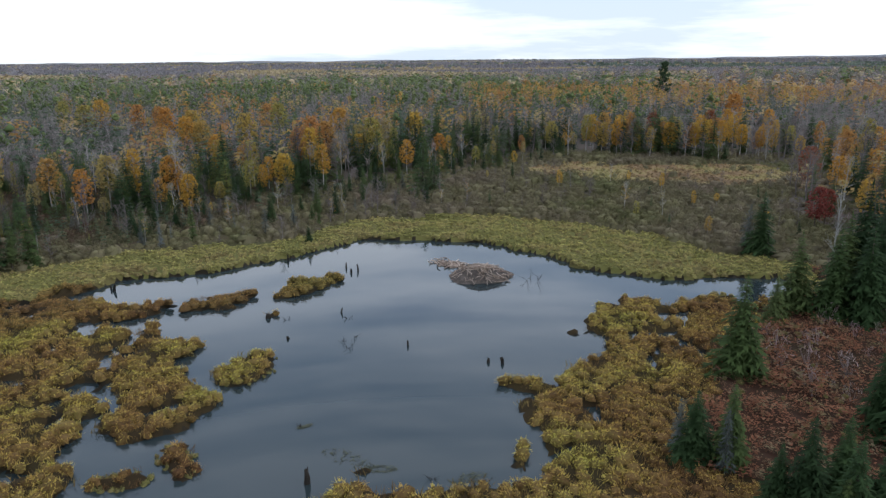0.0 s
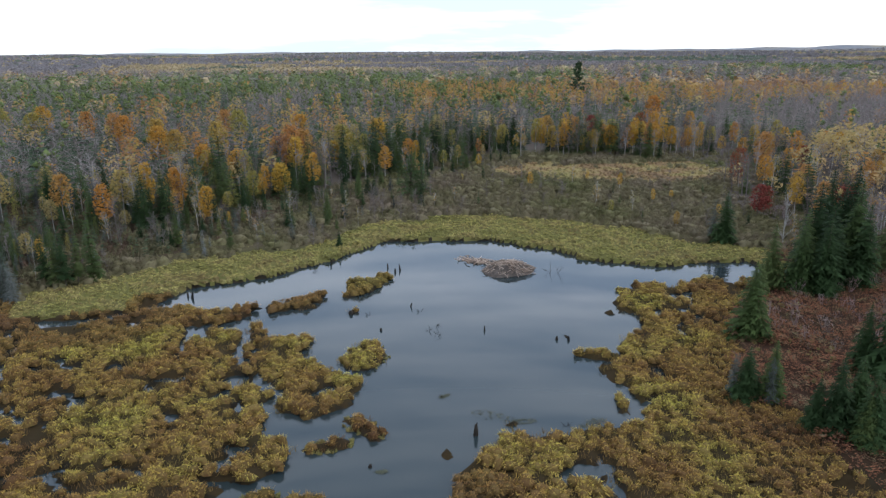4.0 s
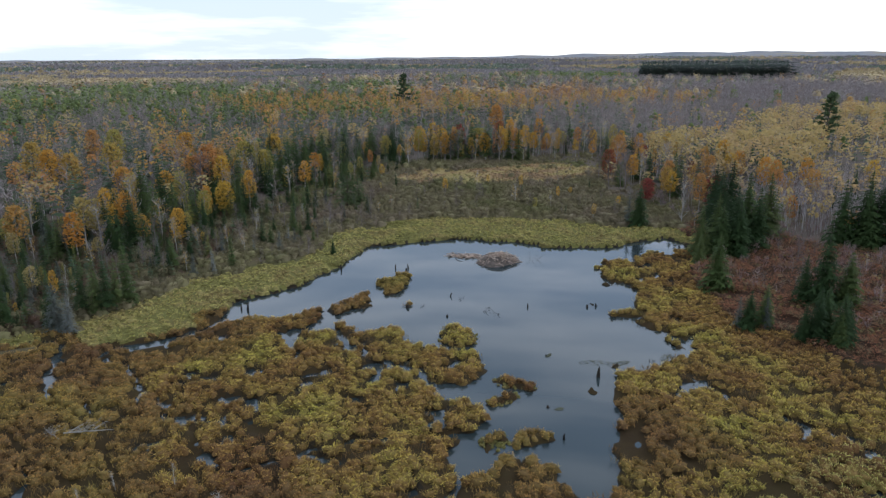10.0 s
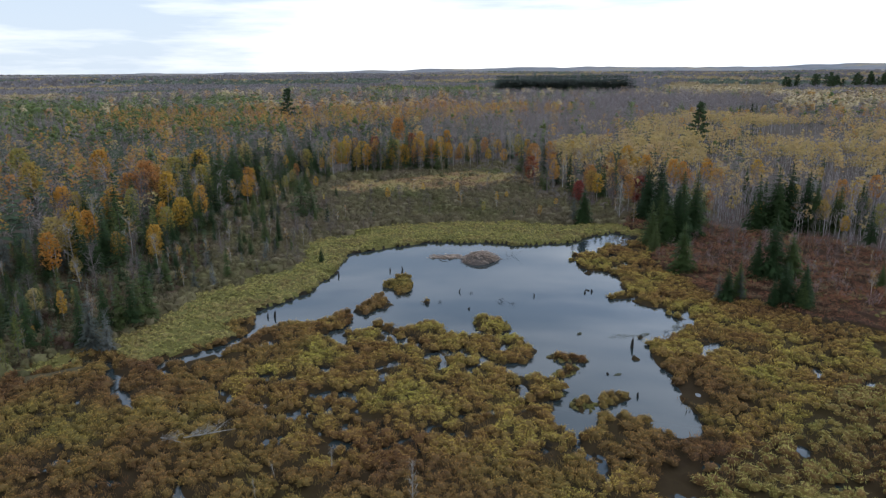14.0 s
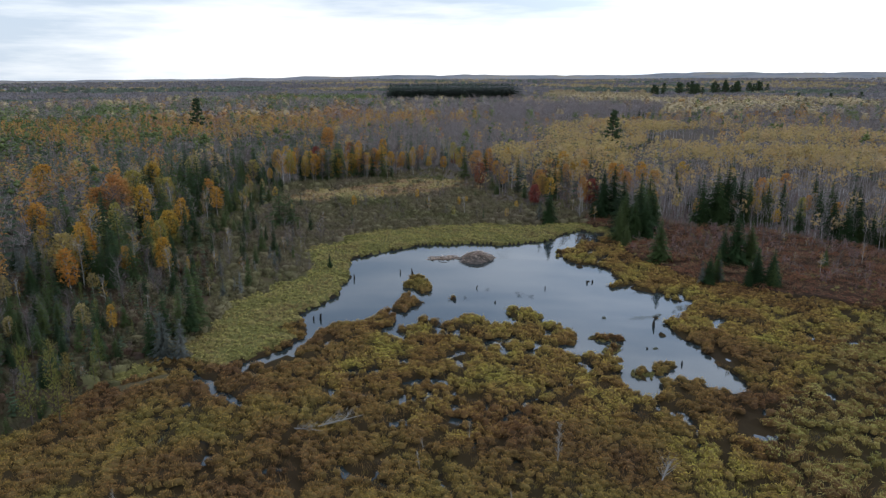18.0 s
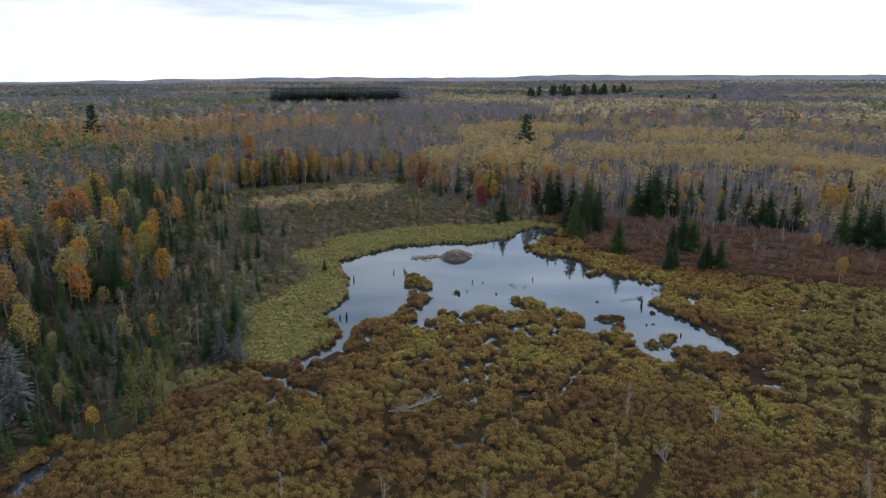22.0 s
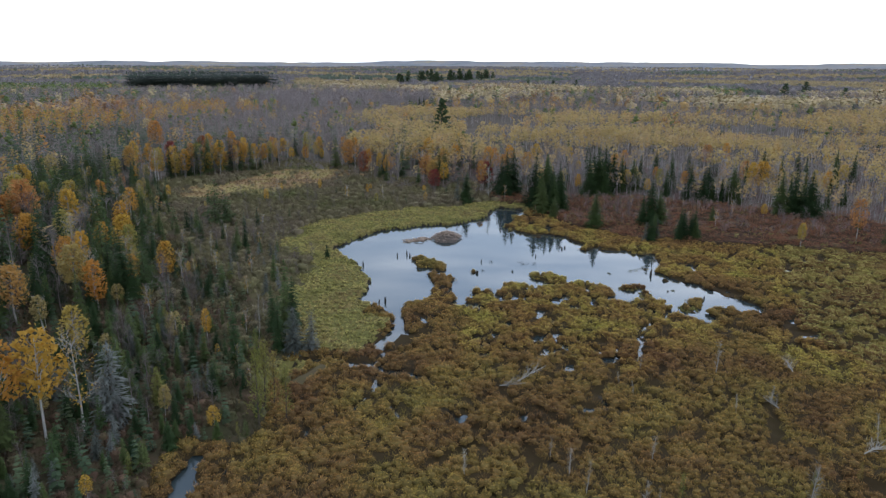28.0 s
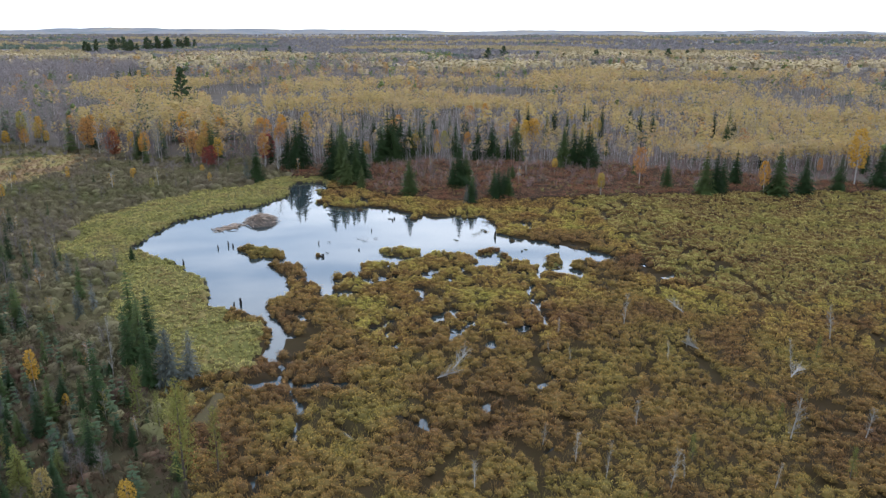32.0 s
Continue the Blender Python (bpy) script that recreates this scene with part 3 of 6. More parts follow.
def height(px, py, w, kind):
    z = 0.22 + 0.26 * vnoise(px, py, 1.15, 21) + 0.2 * vnoise(px, py, 2.9, 22)
    z = np.where(kind == 1, 0.42 + 0.24 * vnoise(px, py, 1.2, 23), z)
    up = np.clip(np.hypot(px + 10, py - 60) / 100 - 0.75, 0, 1)
    z = np.where(kind >= 2, 0.3 + 0.5 * vnoise(px, py, 6, 24) + 1.2 * up, z)
    z = np.where(kind == 3, 0.35 + 0.5 * vnoise(px, py, 2.0, 25) + np.clip((px - 22) / 40, 0, 1) * 0.8, z)
    bank = np.clip(-w / np.where(kind == 1, 0.3, 0.5), 0, 1)
    z = np.where(w > 0, -np.clip(w, 0.06, 0.5) * 1.2, z * bank - 0.03 * (1 - bank))
    far = np.hypot(px, py)
    roll = np.clip((far - 250) / 1500, 0, 1) * (vnoise(px, py, 420, 31) - 0.45) * 10
    # the plain climbs a little towards the hills
    climb = np.interp(np.degrees(np.arctan2(py, px)), [-30, 45, 60], [21, 21, 13]) * np.clip((far - 1200) / 2600, 0, 1)
    return z + roll + climb


# ---- mesh tools ----
class Soup:
    """Loose triangles, gathered part by part, each with a material slot."""

    def __init__(self):
        self.v, self.f, self.m = [], [], []

    def tri(self, a, b, c, slot=0):
        k = len(self.v)
        self.v += [tuple(a), tuple(b), tuple(c)]
        self.f.append((k, k + 1, k + 2))
        self.m.append(slot)

    def fan(self, pts, faces, slot=0):
        k = len(self.v)
        self.v += [tuple(p) for p in pts]
        for f in faces:
            self.f.append(tuple(i + k for i in f))
            self.m.append(slot)

    def tube(self, pts, radii, sides=5, slot=0):
        k = len(self.v)
        for p, r in zip(pts, radii):
            for s in range(sides):
                a = 2 * math.pi * s / sides
                self.v.append((p[0] + r * math.cos(a), p[1] + r * math.sin(a), p[2]))
        for i in range(len(pts) - 1):
            for s in range(sides):
                a, b = k + i * sides + s, k + i * sides + (s + 1) % sides
                self.f += [(a, b, b + sides), (a, b + sides, a + sides)]
                self.m += [slot, slot]
        top = k + (len(pts) - 1) * sides
        for s in range(1, sides - 1):
            self.f.append((top, top + s, top + s + 1))
            self.m.append(slot)

    def twig(self, p, q, w, slot=0):
        d = Vector(q) - Vector(p)
        side = d.cross(Vector((random.uniform(-1, 1), random.uniform(-1, 1), random.uniform(-0.4, 0.4))))
        side = side.normalized() * w if side.length > 1e-6 else Vector((w, 0, 0))
        self.tri(Vector(p) - side, Vector(p) + side, q, slot)

    def leaf(self, c, size, slot=0):
        c = Vector(c)
        u = Vector((random.gauss(0, 1), random.gauss(0, 1), random.gauss(0, 0.7))).normalized()
        w = u.cross(Vector((random.gauss(0, 1), random.gauss(0, 1), random.gauss(0, 1)))).normalized()
        self.tri(c + u * size, c - u * size * 0.6 + w * size * 0.7, c - u * size * 0.5 - w * size * 0.7, slot)

    def spray(self, c, size, slot=0):
        """A leafy spray, tilted outwards like a shingle."""
        a, tilt = random.uniform(0, 6.283), random.uniform(0.35, 1.15)
        c, ca, sa = Vector(c), math.cos(a), math.sin(a)
        down = Vector((ca * math.cos(tilt), sa * math.cos(tilt), -math.sin(tilt))) * size
        side = Vector((-sa, ca, random.uniform(-0.3, 0.3))) * size * random.uniform(0.6, 0.95)
        self.tri(c - down * 0.7 + side, c - down * 0.6 - side, c + down, slot)

    def arrays(self):
        return np.array(self.v, np.float32), np.array(self.f, np.int32), np.array(self.m, np.int32)


def mesh_of(name, v, f, mats, slots=None, smooth=False):
    me = bpy.data.meshes.new(name)
    v, f = np.asarray(v, np.float32), np.asarray(f, np.int32)
    n = f.shape[1]
    me.vertices.add(len(v))
    me.vertices.foreach_set("co", v.ravel())
    me.loops.add(f.size)
    me.loops.foreach_set("vertex_index", f.ravel())
    me.polygons.add(len(f))
    me.polygons.foreach_set("loop_start", np.arange(0, f.size, n, dtype=np.int32))
    for mt in mats:
        me.materials.append(mt)
    if slots is not None:
        me.polygons.foreach_set("material_index", np.asarray(slots, np.int32))
    if smooth:
        me.polygons.foreach_set("use_smooth", np.ones(len(f), bool))
    me.update(calc_edges=True)
    return me


def soup_mesh(name, soup, mats):
    return mesh_of(name, *soup.arrays()[:2], mats, soup.arrays()[2])


def part(name, me, parent, label=""):
    ob = new(name, me)
    ob.parent = parent
    return tagged(ob, label)


def strew(name, templates, xs, ys, zs, sizes, mats, label, category, tilt=0.05, wide=(0.85, 1.15), smooth=False):
    """ONE object of many small growths: each a turned and scaled copy of one of the templates."""
    rng = np.random.default_rng(len(xs) + 17)
    pick = rng.integers(0, len(templates), len(xs))
    vs, fs, ms, base = [], [], [], 0
    for k, (tv, tf, tm) in enumerate(templates):
        sel = np.nonzero(pick == k)[0]
        if not len(sel):
            continue
        a = rng.uniform(0, 2 * math.pi, len(sel))
        c, s = np.cos(a)[:, None], np.sin(a)[:, None]
        h = np.asarray(sizes)[sel][:, None]
        r = h * rng.uniform(*wide, (len(sel), 1))
        lean = rng.normal(0, tilt, (len(sel), 2))
        x, y, z = tv[None, :, 0] * r, tv[None, :, 1] * r, tv[None, :, 2] * h
        v = np.stack([x * c - y * s + z * lean[:, :1] + np.asarray(xs)[sel][:, None], x * s + y * c + z * lean[:, 1:] + np.asarray(ys)[sel][:, None],
                      z + np.asarray(zs)[sel][:, None]], -1).reshape(-1, 3)
        f = (tf[None] + (np.arange(len(sel)) * len(tv))[:, None, None] + base).reshape(-1, 3)
        vs.append(v), fs.append(f), ms.append(np.tile(tm, len(sel)))
        base += len(v)
    if not vs:
        return None
    ob = new(name, mesh_of(name, np.concatenate(vs), np.concatenate(fs), mats, np.concatenate(ms), smooth))
    return tagged(ob, label, category, kind="stuff")


# ---- ground and water ----
def steps(lo, hi, fine, reach, grow=1.13):
    mid = list(np.arange(lo, hi + 1e-6, fine))
    out, d, a, b = [], fine, lo, hi
    left, right = [], []
    while a > -reach:
        d *= grow
        a -= d
        left.append(a)
    d = fine
    while b < reach:
        d *= grow
        b += d
        right.append(b)
    return np.array(left[::-1] + mid + right)


def make_ground():
    gx, gy = steps(-106, 48, 0.62, 4800), steps(-30, 128, 0.62, 4800)
    X, Y = np.meshgrid(gx, gy)
    w, kind, woods = plan(X, Y)
    Z = height(X, Y, w, kind)
    nx, ny = len(gx), len(gy)
    i, j = np.meshgrid(np.arange(nx - 1), np.arange(ny - 1))
    a = (j * nx + i).ravel()
    f = np.stack([a, a + 1, a + nx + 1, a + nx], 1)
    cx, cy = (gx[:-1] + gx[1:]) / 2, (gy[:-1] + gy[1:]) / 2
    CX, CY = np.meshgrid(cx, cy)
    wc, kc, _ = plan(CX, CY)
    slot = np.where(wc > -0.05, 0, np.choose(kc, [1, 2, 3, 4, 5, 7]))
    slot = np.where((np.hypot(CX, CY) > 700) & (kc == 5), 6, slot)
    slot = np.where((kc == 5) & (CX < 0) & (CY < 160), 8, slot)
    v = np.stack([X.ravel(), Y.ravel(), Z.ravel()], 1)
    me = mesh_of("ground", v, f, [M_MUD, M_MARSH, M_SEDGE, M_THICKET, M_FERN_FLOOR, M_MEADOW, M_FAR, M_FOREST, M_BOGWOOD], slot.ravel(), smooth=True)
    tagged(new("ground", me), "boggy ground of sedge marsh, fern slope and forest floor", "ground", kind="structure")


def hill_z(x, y):
    """Height of the low hills that close the view on the east and north-east."""
    A, R = np.degrees(np.arctan2(y - 30, x + 60)), np.hypot(x + 60, y - 30)
    crest = np.interp(A, [-70, -30, 2, 7, 14, 21, 29, 36, 43, 50, 58, 70, 150], [38, 43, 44, 53, 56, 52, 42, 43, 46, 38, 25, 18, 16])
    crest = crest - 6 + 11 * vnoise(A, R / 900, 2.6, 33) + 5 * vnoise(A, R / 400, 0.9, 34)
    return crest * np.interp(R, [3300, 3800, 4000, 4250, 4500, 4560, 4720], [-0.3, 0.2, 0.45, 0.62, 0.97, 1.0, 0.75])


def make_hills():
    """Low wooded hills along the east and north-east, flat land elsewhere, out to the horizon."""
    ang, far = np.arange(-70, 150.1, 0.16), np.array([3300, 3700, 3900, 4100, 4200, 4300, 4400, 4500, 4560, 4720.0])
    A, R = np.meshgrid(ang, far)
    x, y = R * np.cos(np.radians(A)) - 60, R * np.sin(np.radians(A)) + 30
    z = hill_z(x, y)
    nx, ny = len(ang), len(far)
    i, j = np.meshgrid(np.arange(nx - 1), np.arange(ny - 1))
    a = (j * nx + i).ravel()
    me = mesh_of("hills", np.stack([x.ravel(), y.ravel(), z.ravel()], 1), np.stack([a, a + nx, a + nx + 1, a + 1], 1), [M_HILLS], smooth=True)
    tagged(new("hills", me), "low wooded hills along the horizon, coloured blue-grey for haze", "hills", kind="structure")


make_ground()
make_hills()
wv = [(-130, -40, 0), (62, -40, 0), (62, 126, 0), (-130, 126, 0)]
tagged(new("water", mesh_of("water", wv, [(0, 1, 2, 3)], [M_WATER])), "still dark pond water reflecting the cloudy sky", "water", kind="structure")


# ---- grass and undergrowth ----
def dome(s, sides, rings, wide, high, rough, lean=0.0):
    """A lumpy closed cap, the body of a mop of grass or of a thicket."""
    pts, k = [], sides
    for r in range(rings):
        q = r / rings
        for i in range(sides):
            a = 6.283 * (i + 0.5 * (r % 2)) / sides
            rr = wide * math.cos(q * 1.45) ** 0.75 * random.uniform(1 - rough, 1 + rough)
            pts.append((rr * math.cos(a) + lean * q, rr * math.sin(a), -0.1 if r == 0 else high * math.sin(q * 1.5) * random.uniform(1 - rough, 1 + rough)))
    pts.append((lean, 0, high))
    faces = []
    for r in range(rings - 1):
        for i in range(sides):
            a, b = r * k + i, r * k + (i + 1) % k
            faces += [(a, b, b + k), (a, b + k, a + k)]
    top = (rings - 1) * k
    faces += [(top + i, top + (i + 1) % k, rings * k) for i in range(sides)]
    s.fan(pts, faces)


def tussock(blades, seed, wind=0.0, high=0.6, thick=0.034, rise=0.5):
    """A mop of grass: a low body of thatch, coloured darker than the blades, and many long blades that spring from it,
    arch over and hang down all round.
    """
    random.seed(seed)
    s = Soup()
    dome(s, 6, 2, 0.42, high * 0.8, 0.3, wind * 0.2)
    for k in range(blades):
        a = 2.4 * k + random.uniform(-0.5, 0.5)
        q = math.sqrt(random.uniform(0.0, 1.0))
        b = a + random.gauss(0, 0.5)
        r = 0.40 * q
        root = Vector((math.cos(a) * r, math.sin(a) * r, high * math.sqrt(max(0.04, 1 - 0.9 * q * q)) - 0.05))
        out = random.uniform(0.05, 0.22) * (0.35 + q)
        tip = root + Vector((math.cos(b) * out + wind * random.uniform(0.05, 0.35), math.sin(b) * out, random.uniform(-0.6, 0.5) * rise * (0.3 + q) + (1 - q) * random.uniform(0.05, 0.35)))
        side = Vector((-math.sin(b), math.cos(b), random.uniform(-0.6, 0.6))) * random.uniform(0.6, 1.5) * thick
        s.tri(root - side, root + side, tip, 1)
    long = random.uniform(1.0, 1.5)
    s.v[:] = [(x * long, y / math.sqrt(long), z) for x, y, z in s.v]
    return s.arrays()


def grass_clump(blades, seed):
    """Loose fine grass that fills the ground between the tussocks."""
    random.seed(seed)
    s = Soup()
    for _ in range(blades):
        a, r = random.uniform(0, 6.283), 0.85 * math.sqrt(random.random())
        root = Vector((math.cos(a) * r, math.sin(a) * r, -0.05))
        b = random.uniform(0, 6.283)
        tip = root + Vector((math.cos(b) * random.uniform(0.1, 0.55), math.sin(b) * random.uniform(0.1, 0.55), random.uniform(0.35, 1.0)))
        side = Vector((-math.sin(b), math.cos(b), 0)) * random.uniform(0.03, 0.07)
        s.tri(root - side, root + side, tip)
    return s.arrays()


def frond_clump(seed, n):
    """Bracken: flat ragged fronds lying over one another."""
    random.seed(seed)
    s = Soup()
    for _ in range(n):
        a, r = random.uniform(0, 6.283), 0.75 * math.sqrt(random.random())
        c = Vector((math.cos(a) * r, math.sin(a) * r, random.uniform(0.25, 1.0) * (1.1 - 0.6 * r)))
        d = Vector((math.cos(a + random.gauss(0, 0.8)), math.sin(a + random.gauss(0, 0.8)), random.uniform(-0.45, 0.6))) * random.uniform(0.11, 0.24)
        w = Vector((-d.y, d.x, random.uniform(-0.1, 0.1))) * random.uniform(0.25, 0.45)
        s.tri(c - w, c + w, c + d)
    return s.arrays()


def bush(stems, twigs, seed, wide=0.62, leaf=0.03, core=True):
    random.seed(seed)
    s = Soup()
    if core:
        dome(s, 5, 2, wide * 0.62, 0.5, 0.35)
    for _ in range(stems):
        a, r = random.uniform(0, 2 * math.pi), random.uniform(0.1, wide)
        s.twig((math.cos(a) * 0.06, math.sin(a) * 0.06, -0.05), (math.cos(a) * r, math.sin(a) * r, random.uniform(0.75, 1.0)), 0.018)
    for _ in range(twigs):
        a, r = random.uniform(0, 2 * math.pi), wide * math.sqrt(random.random())
        z = 0.85 * math.sqrt(max(0.02, 1 - (r / wide) ** 2)) * random.uniform(0.55, 1.0)
        p = Vector((math.cos(a) * r, math.sin(a) * r, z))
        q = p + Vector((random.gauss(0, 0.12), random.gauss(0, 0.12), random.uniform(0.06, 0.25)))
        s.twig(p, q, random.uniform(0.6, 1.3) * leaf)
    return s.arrays()


def jitter(x0, x1, y0, y1, step, seed):
    rng = np.random.default_rng(seed)
    X, Y = np.meshgrid(np.arange(x0, x1, step), np.arange(y0, y1, step))
    return (X + rng.uniform(-0.5, 0.5, X.shape) * step).ravel(), (Y + rng.uniform(-0.5, 0.5, Y.shape) * step).ravel(), rng


T_TUSSOCK = [tussock(42, 40 + i, 0.14 * (i % 3), 0.6 + 0.07 * (i % 4), 0.022) for i in range(12)]
T_GRASS = [grass_clump(17, 20 + i) for i in range(8)]
T_SEDGE = [tussock(24, 60 + i, 0.45, 0.5 + 0.06 * (i % 3), 0.036, 0.5) for i in range(8)]
T_FERN = [frond_clump(80 + i, 54) for i in range(6)]
T_SAPLING = [bush(9, 30, 120 + i, 0.5, 0.019, False) for i in range(5)]
T_BUSH = [bush(8, 38, 90 + i, 0.62, 0.022) for i in range(6)]


def undergrowth():
    x, y, rng = jitter(-106, 48, -70, 90, 0.80, 3)
    w, k, woods = plan(x, y)
    drift = (vnoise(x, y, 1.7, 42) - 0.5) * 1.3
    x, y = x + drift, y + (vnoise(x, y, 1.7, 43) - 0.5) * 1.3
    w, k, woods = plan(x, y)
    gone = np.hypot(x + 40, y + 40) > 118
    ragged = vnoise(x, y, 1.7, 18) < 0.22 * np.clip(1 + w / 16, 0, 1)
    ok = (k == 0) & (w < -0.15) & ~ragged & ~((y < 8) & gone & (x < -60)) & (rng.random(len(x)) < np.where(y < -30, 0.8, 0.98))
    x, y, w, k = x[ok], y[ok], w[ok], k[ok]
    mop = np.clip(1 + w / 14, 0, 1)
    big = 0.36 + 0.2 * vnoise(x, y, 4, 41) + 0.28 * rng.random(len(x)) ** 1.6 + 0.19 * mop
    gold = np.exp(-((x + 27) / 34) ** 2 - ((y - 54) / 26) ** 2) + 0.75 * np.clip((x + 14) / 14, 0, 1) + 0.7 * np.clip((26 - y) / 14, 0, 1) * np.clip((x + 75) / 20, 0, 1) + 0.7 * (vnoise(x, y, 9, 45) - 0.5) > 0.42
    tan = np.clip((24 - y) / 14, 0, 1) * np.clip((x + 62) / 25, 0, 1) + 0.6 * (vnoise(x, y, 7, 50) - 0.5) > 0.5
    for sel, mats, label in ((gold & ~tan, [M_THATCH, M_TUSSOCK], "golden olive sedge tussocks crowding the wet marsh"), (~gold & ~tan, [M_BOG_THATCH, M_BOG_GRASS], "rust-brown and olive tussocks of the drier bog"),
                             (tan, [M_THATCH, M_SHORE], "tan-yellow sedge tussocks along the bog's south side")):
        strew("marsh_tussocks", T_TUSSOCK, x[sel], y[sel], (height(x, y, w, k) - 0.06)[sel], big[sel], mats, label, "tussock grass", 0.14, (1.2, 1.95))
    x, y, rng = jitter(-106, 48, -50, 90, 0.95, 12)
    w, k, woods = plan(x, y)
    ok = (k == 0) & (w < -0.1) & ~((y < 8) & (np.hypot(x + 40, y + 40) > 118) & (x < -60)) & (rng.random(len(x)) < np.where(y < -30, 0.85, 1))
    x, y, w, k = x[ok], y[ok], w[ok], k[ok]
    strew("marsh_grass", T_GRASS, x, y, height(x, y, w, k), rng.uniform(0.3, 0.62, len(x)), [M_LOOSE], "loose olive-brown grass between the tussocks", "grass", 0.2, (1.0, 1.6))
    x, y, rng = jitter(-175, -106, -30, 80, 1.5, 11)
    w, k, woods = plan(x, y)
    ok = (k == 0) & (w < -0.12)
    x, y, w, k = x[ok], y[ok], w[ok], k[ok]
    strew("marsh_tussocks", T_TUSSOCK, x, y, height(x, y, w, k) - 0.06, rng.uniform(0.7, 1.2, len(x)), [M_BOG_THATCH, M_BOG_GRASS], "rust-brown tussocks at the bog's far west end", "tussock grass", 0.14, (1.3, 2.3), smooth=True)
    x, y, rng = jitter(-76, 52, 74, 130, 0.72, 4)
    w, k, woods = plan(x, y)
    ok = (k == 1) & (w < -0.12)
    x, y, w, k = x[ok], y[ok], w[ok], k[ok]
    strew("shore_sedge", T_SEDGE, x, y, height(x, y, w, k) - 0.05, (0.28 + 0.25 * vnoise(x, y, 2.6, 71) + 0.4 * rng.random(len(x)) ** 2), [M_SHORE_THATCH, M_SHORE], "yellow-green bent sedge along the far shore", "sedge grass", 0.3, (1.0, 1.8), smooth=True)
    x, y, rng = jitter(15, 92, -60, 96, 0.98, 5)
    w, k, woods = plan(x, y)
    ok = (k == 3) & (w < -0.3)
    x, y, w, k = x[ok], y[ok], w[ok], k[ok]
    strew("bracken", T_FERN, x, y, height(x, y, w, k), (0.3 + 0.75 * rng.random(len(x)) ** 1.5) * (0.6 + 0.8 * vnoise(x, y, 3, 44)), [M_FERN], "rust-red autumn bracken and low shrubs on the slope", "bracken", 0.3, (0.9, 2.0))
    x, y, rng = jitter(15, 92, -60, 96, 1.5, 10)
    w, k, woods = plan(x, y)
    ok = (k == 3) & (w < -0.3) & (vnoise(x, y, 6, 48) * 0.6 + vnoise(x, y, 2.2, 49) * 0.4 > 0.6)
    x, y, w, k = x[ok], y[ok], w[ok], k[ok]
    strew("slope_grass", T_SEDGE, x, y, height(x, y, w, k), rng.uniform(0.3, 0.65, len(x)), [M_SHORE_THATCH, M_MEADOW], "dry tan grass between the bracken", "grass", 0.2, (0.9, 1.6), smooth=True)
    x, y, rng = jitter(-76, 100, 82, 200, 1.5, 6)
    w, k, woods = plan(x, y)
    edge = (woods > -14) & (k == 5) & (rng.random(len(x)) < 0.6)
    ok = ((k == 2) | edge | ((k == 4) & (rng.random(len(x)) < 0.10))) & (w < -0.5)
    x, y, w, k = x[ok], y[ok], w[ok], k[ok]
    strew("alder_thicket", T_BUSH, x, y, height(x, y, w, k), (0.5 + 2.0 * rng.random(len(x)) ** 1.6) * (0.55 + 0.8 * vnoise(x, y, 7, 46)), [M_SHRUB], "olive-brown leafless alder thicket behind the sedge", "shrubs", 0.12, (0.9, 1.9), smooth=True)
    x, y, rng = jitter(15, 105, 145, 195, 1.35, 7)
    w, k, woods = plan(x, y)
    ok = k == 4
    x, y, w, k = x[ok], y[ok], w[ok], k[ok]
    strew("meadow_grass", T_SEDGE, x, y, height(x, y, w, k), rng.uniform(0.4, 0.75, len(x)), [M_MEADOW, M_MEADOW], "tan dry grass of a small meadow", "grass", 0.2, (1.0, 1.8), smooth=True)
    x, y, rng = jitter(22, 130, -110, 120, 2.1, 9)
    w, k, woods = plan(x, y)
    ok = ((k == 5) & (rng.random(len(x)) < 0.85)) | ((k == 3) & (x > 30) & (rng.random(len(x)) < 0.6 * vnoise(x, y, 9, 47) + 0.15))
    x, y, w, k = x[ok], y[ok], w[ok], k[ok]
    strew("sapling_undergrowth", T_SAPLING, x, y, height(x, y, w, k), (0.7 + 1.9 * rng.random(len(x)) ** 1.4), [M_SAPLING], "mauve-grey leafless saplings at the foot of the aspens", "undergrowth", 0.1, (0.7, 1.3), smooth=True)
    x, y, rng = jitter(-150, -20, 72, 150, 1.25, 8)
    w, k, woods = plan(x, y)
    ok = (k == 5) & (w < -0.4) & (rng.random(len(x)) < 0.9)
    x, y, w, k = x[ok], y[ok], w[ok], k[ok]
    strew("forest_undergrowth", T_SAPLING[:2] + T_BUSH[:4], x, y, height(x, y, w, k), 0.6 + 1.5 * rng.random(len(x)) ** 1.5, [M_UNDER], "dark brown leafless undergrowth between the trees", "undergrowth", 0.1, (0.9, 1.5), smooth=True)


undergrowth()


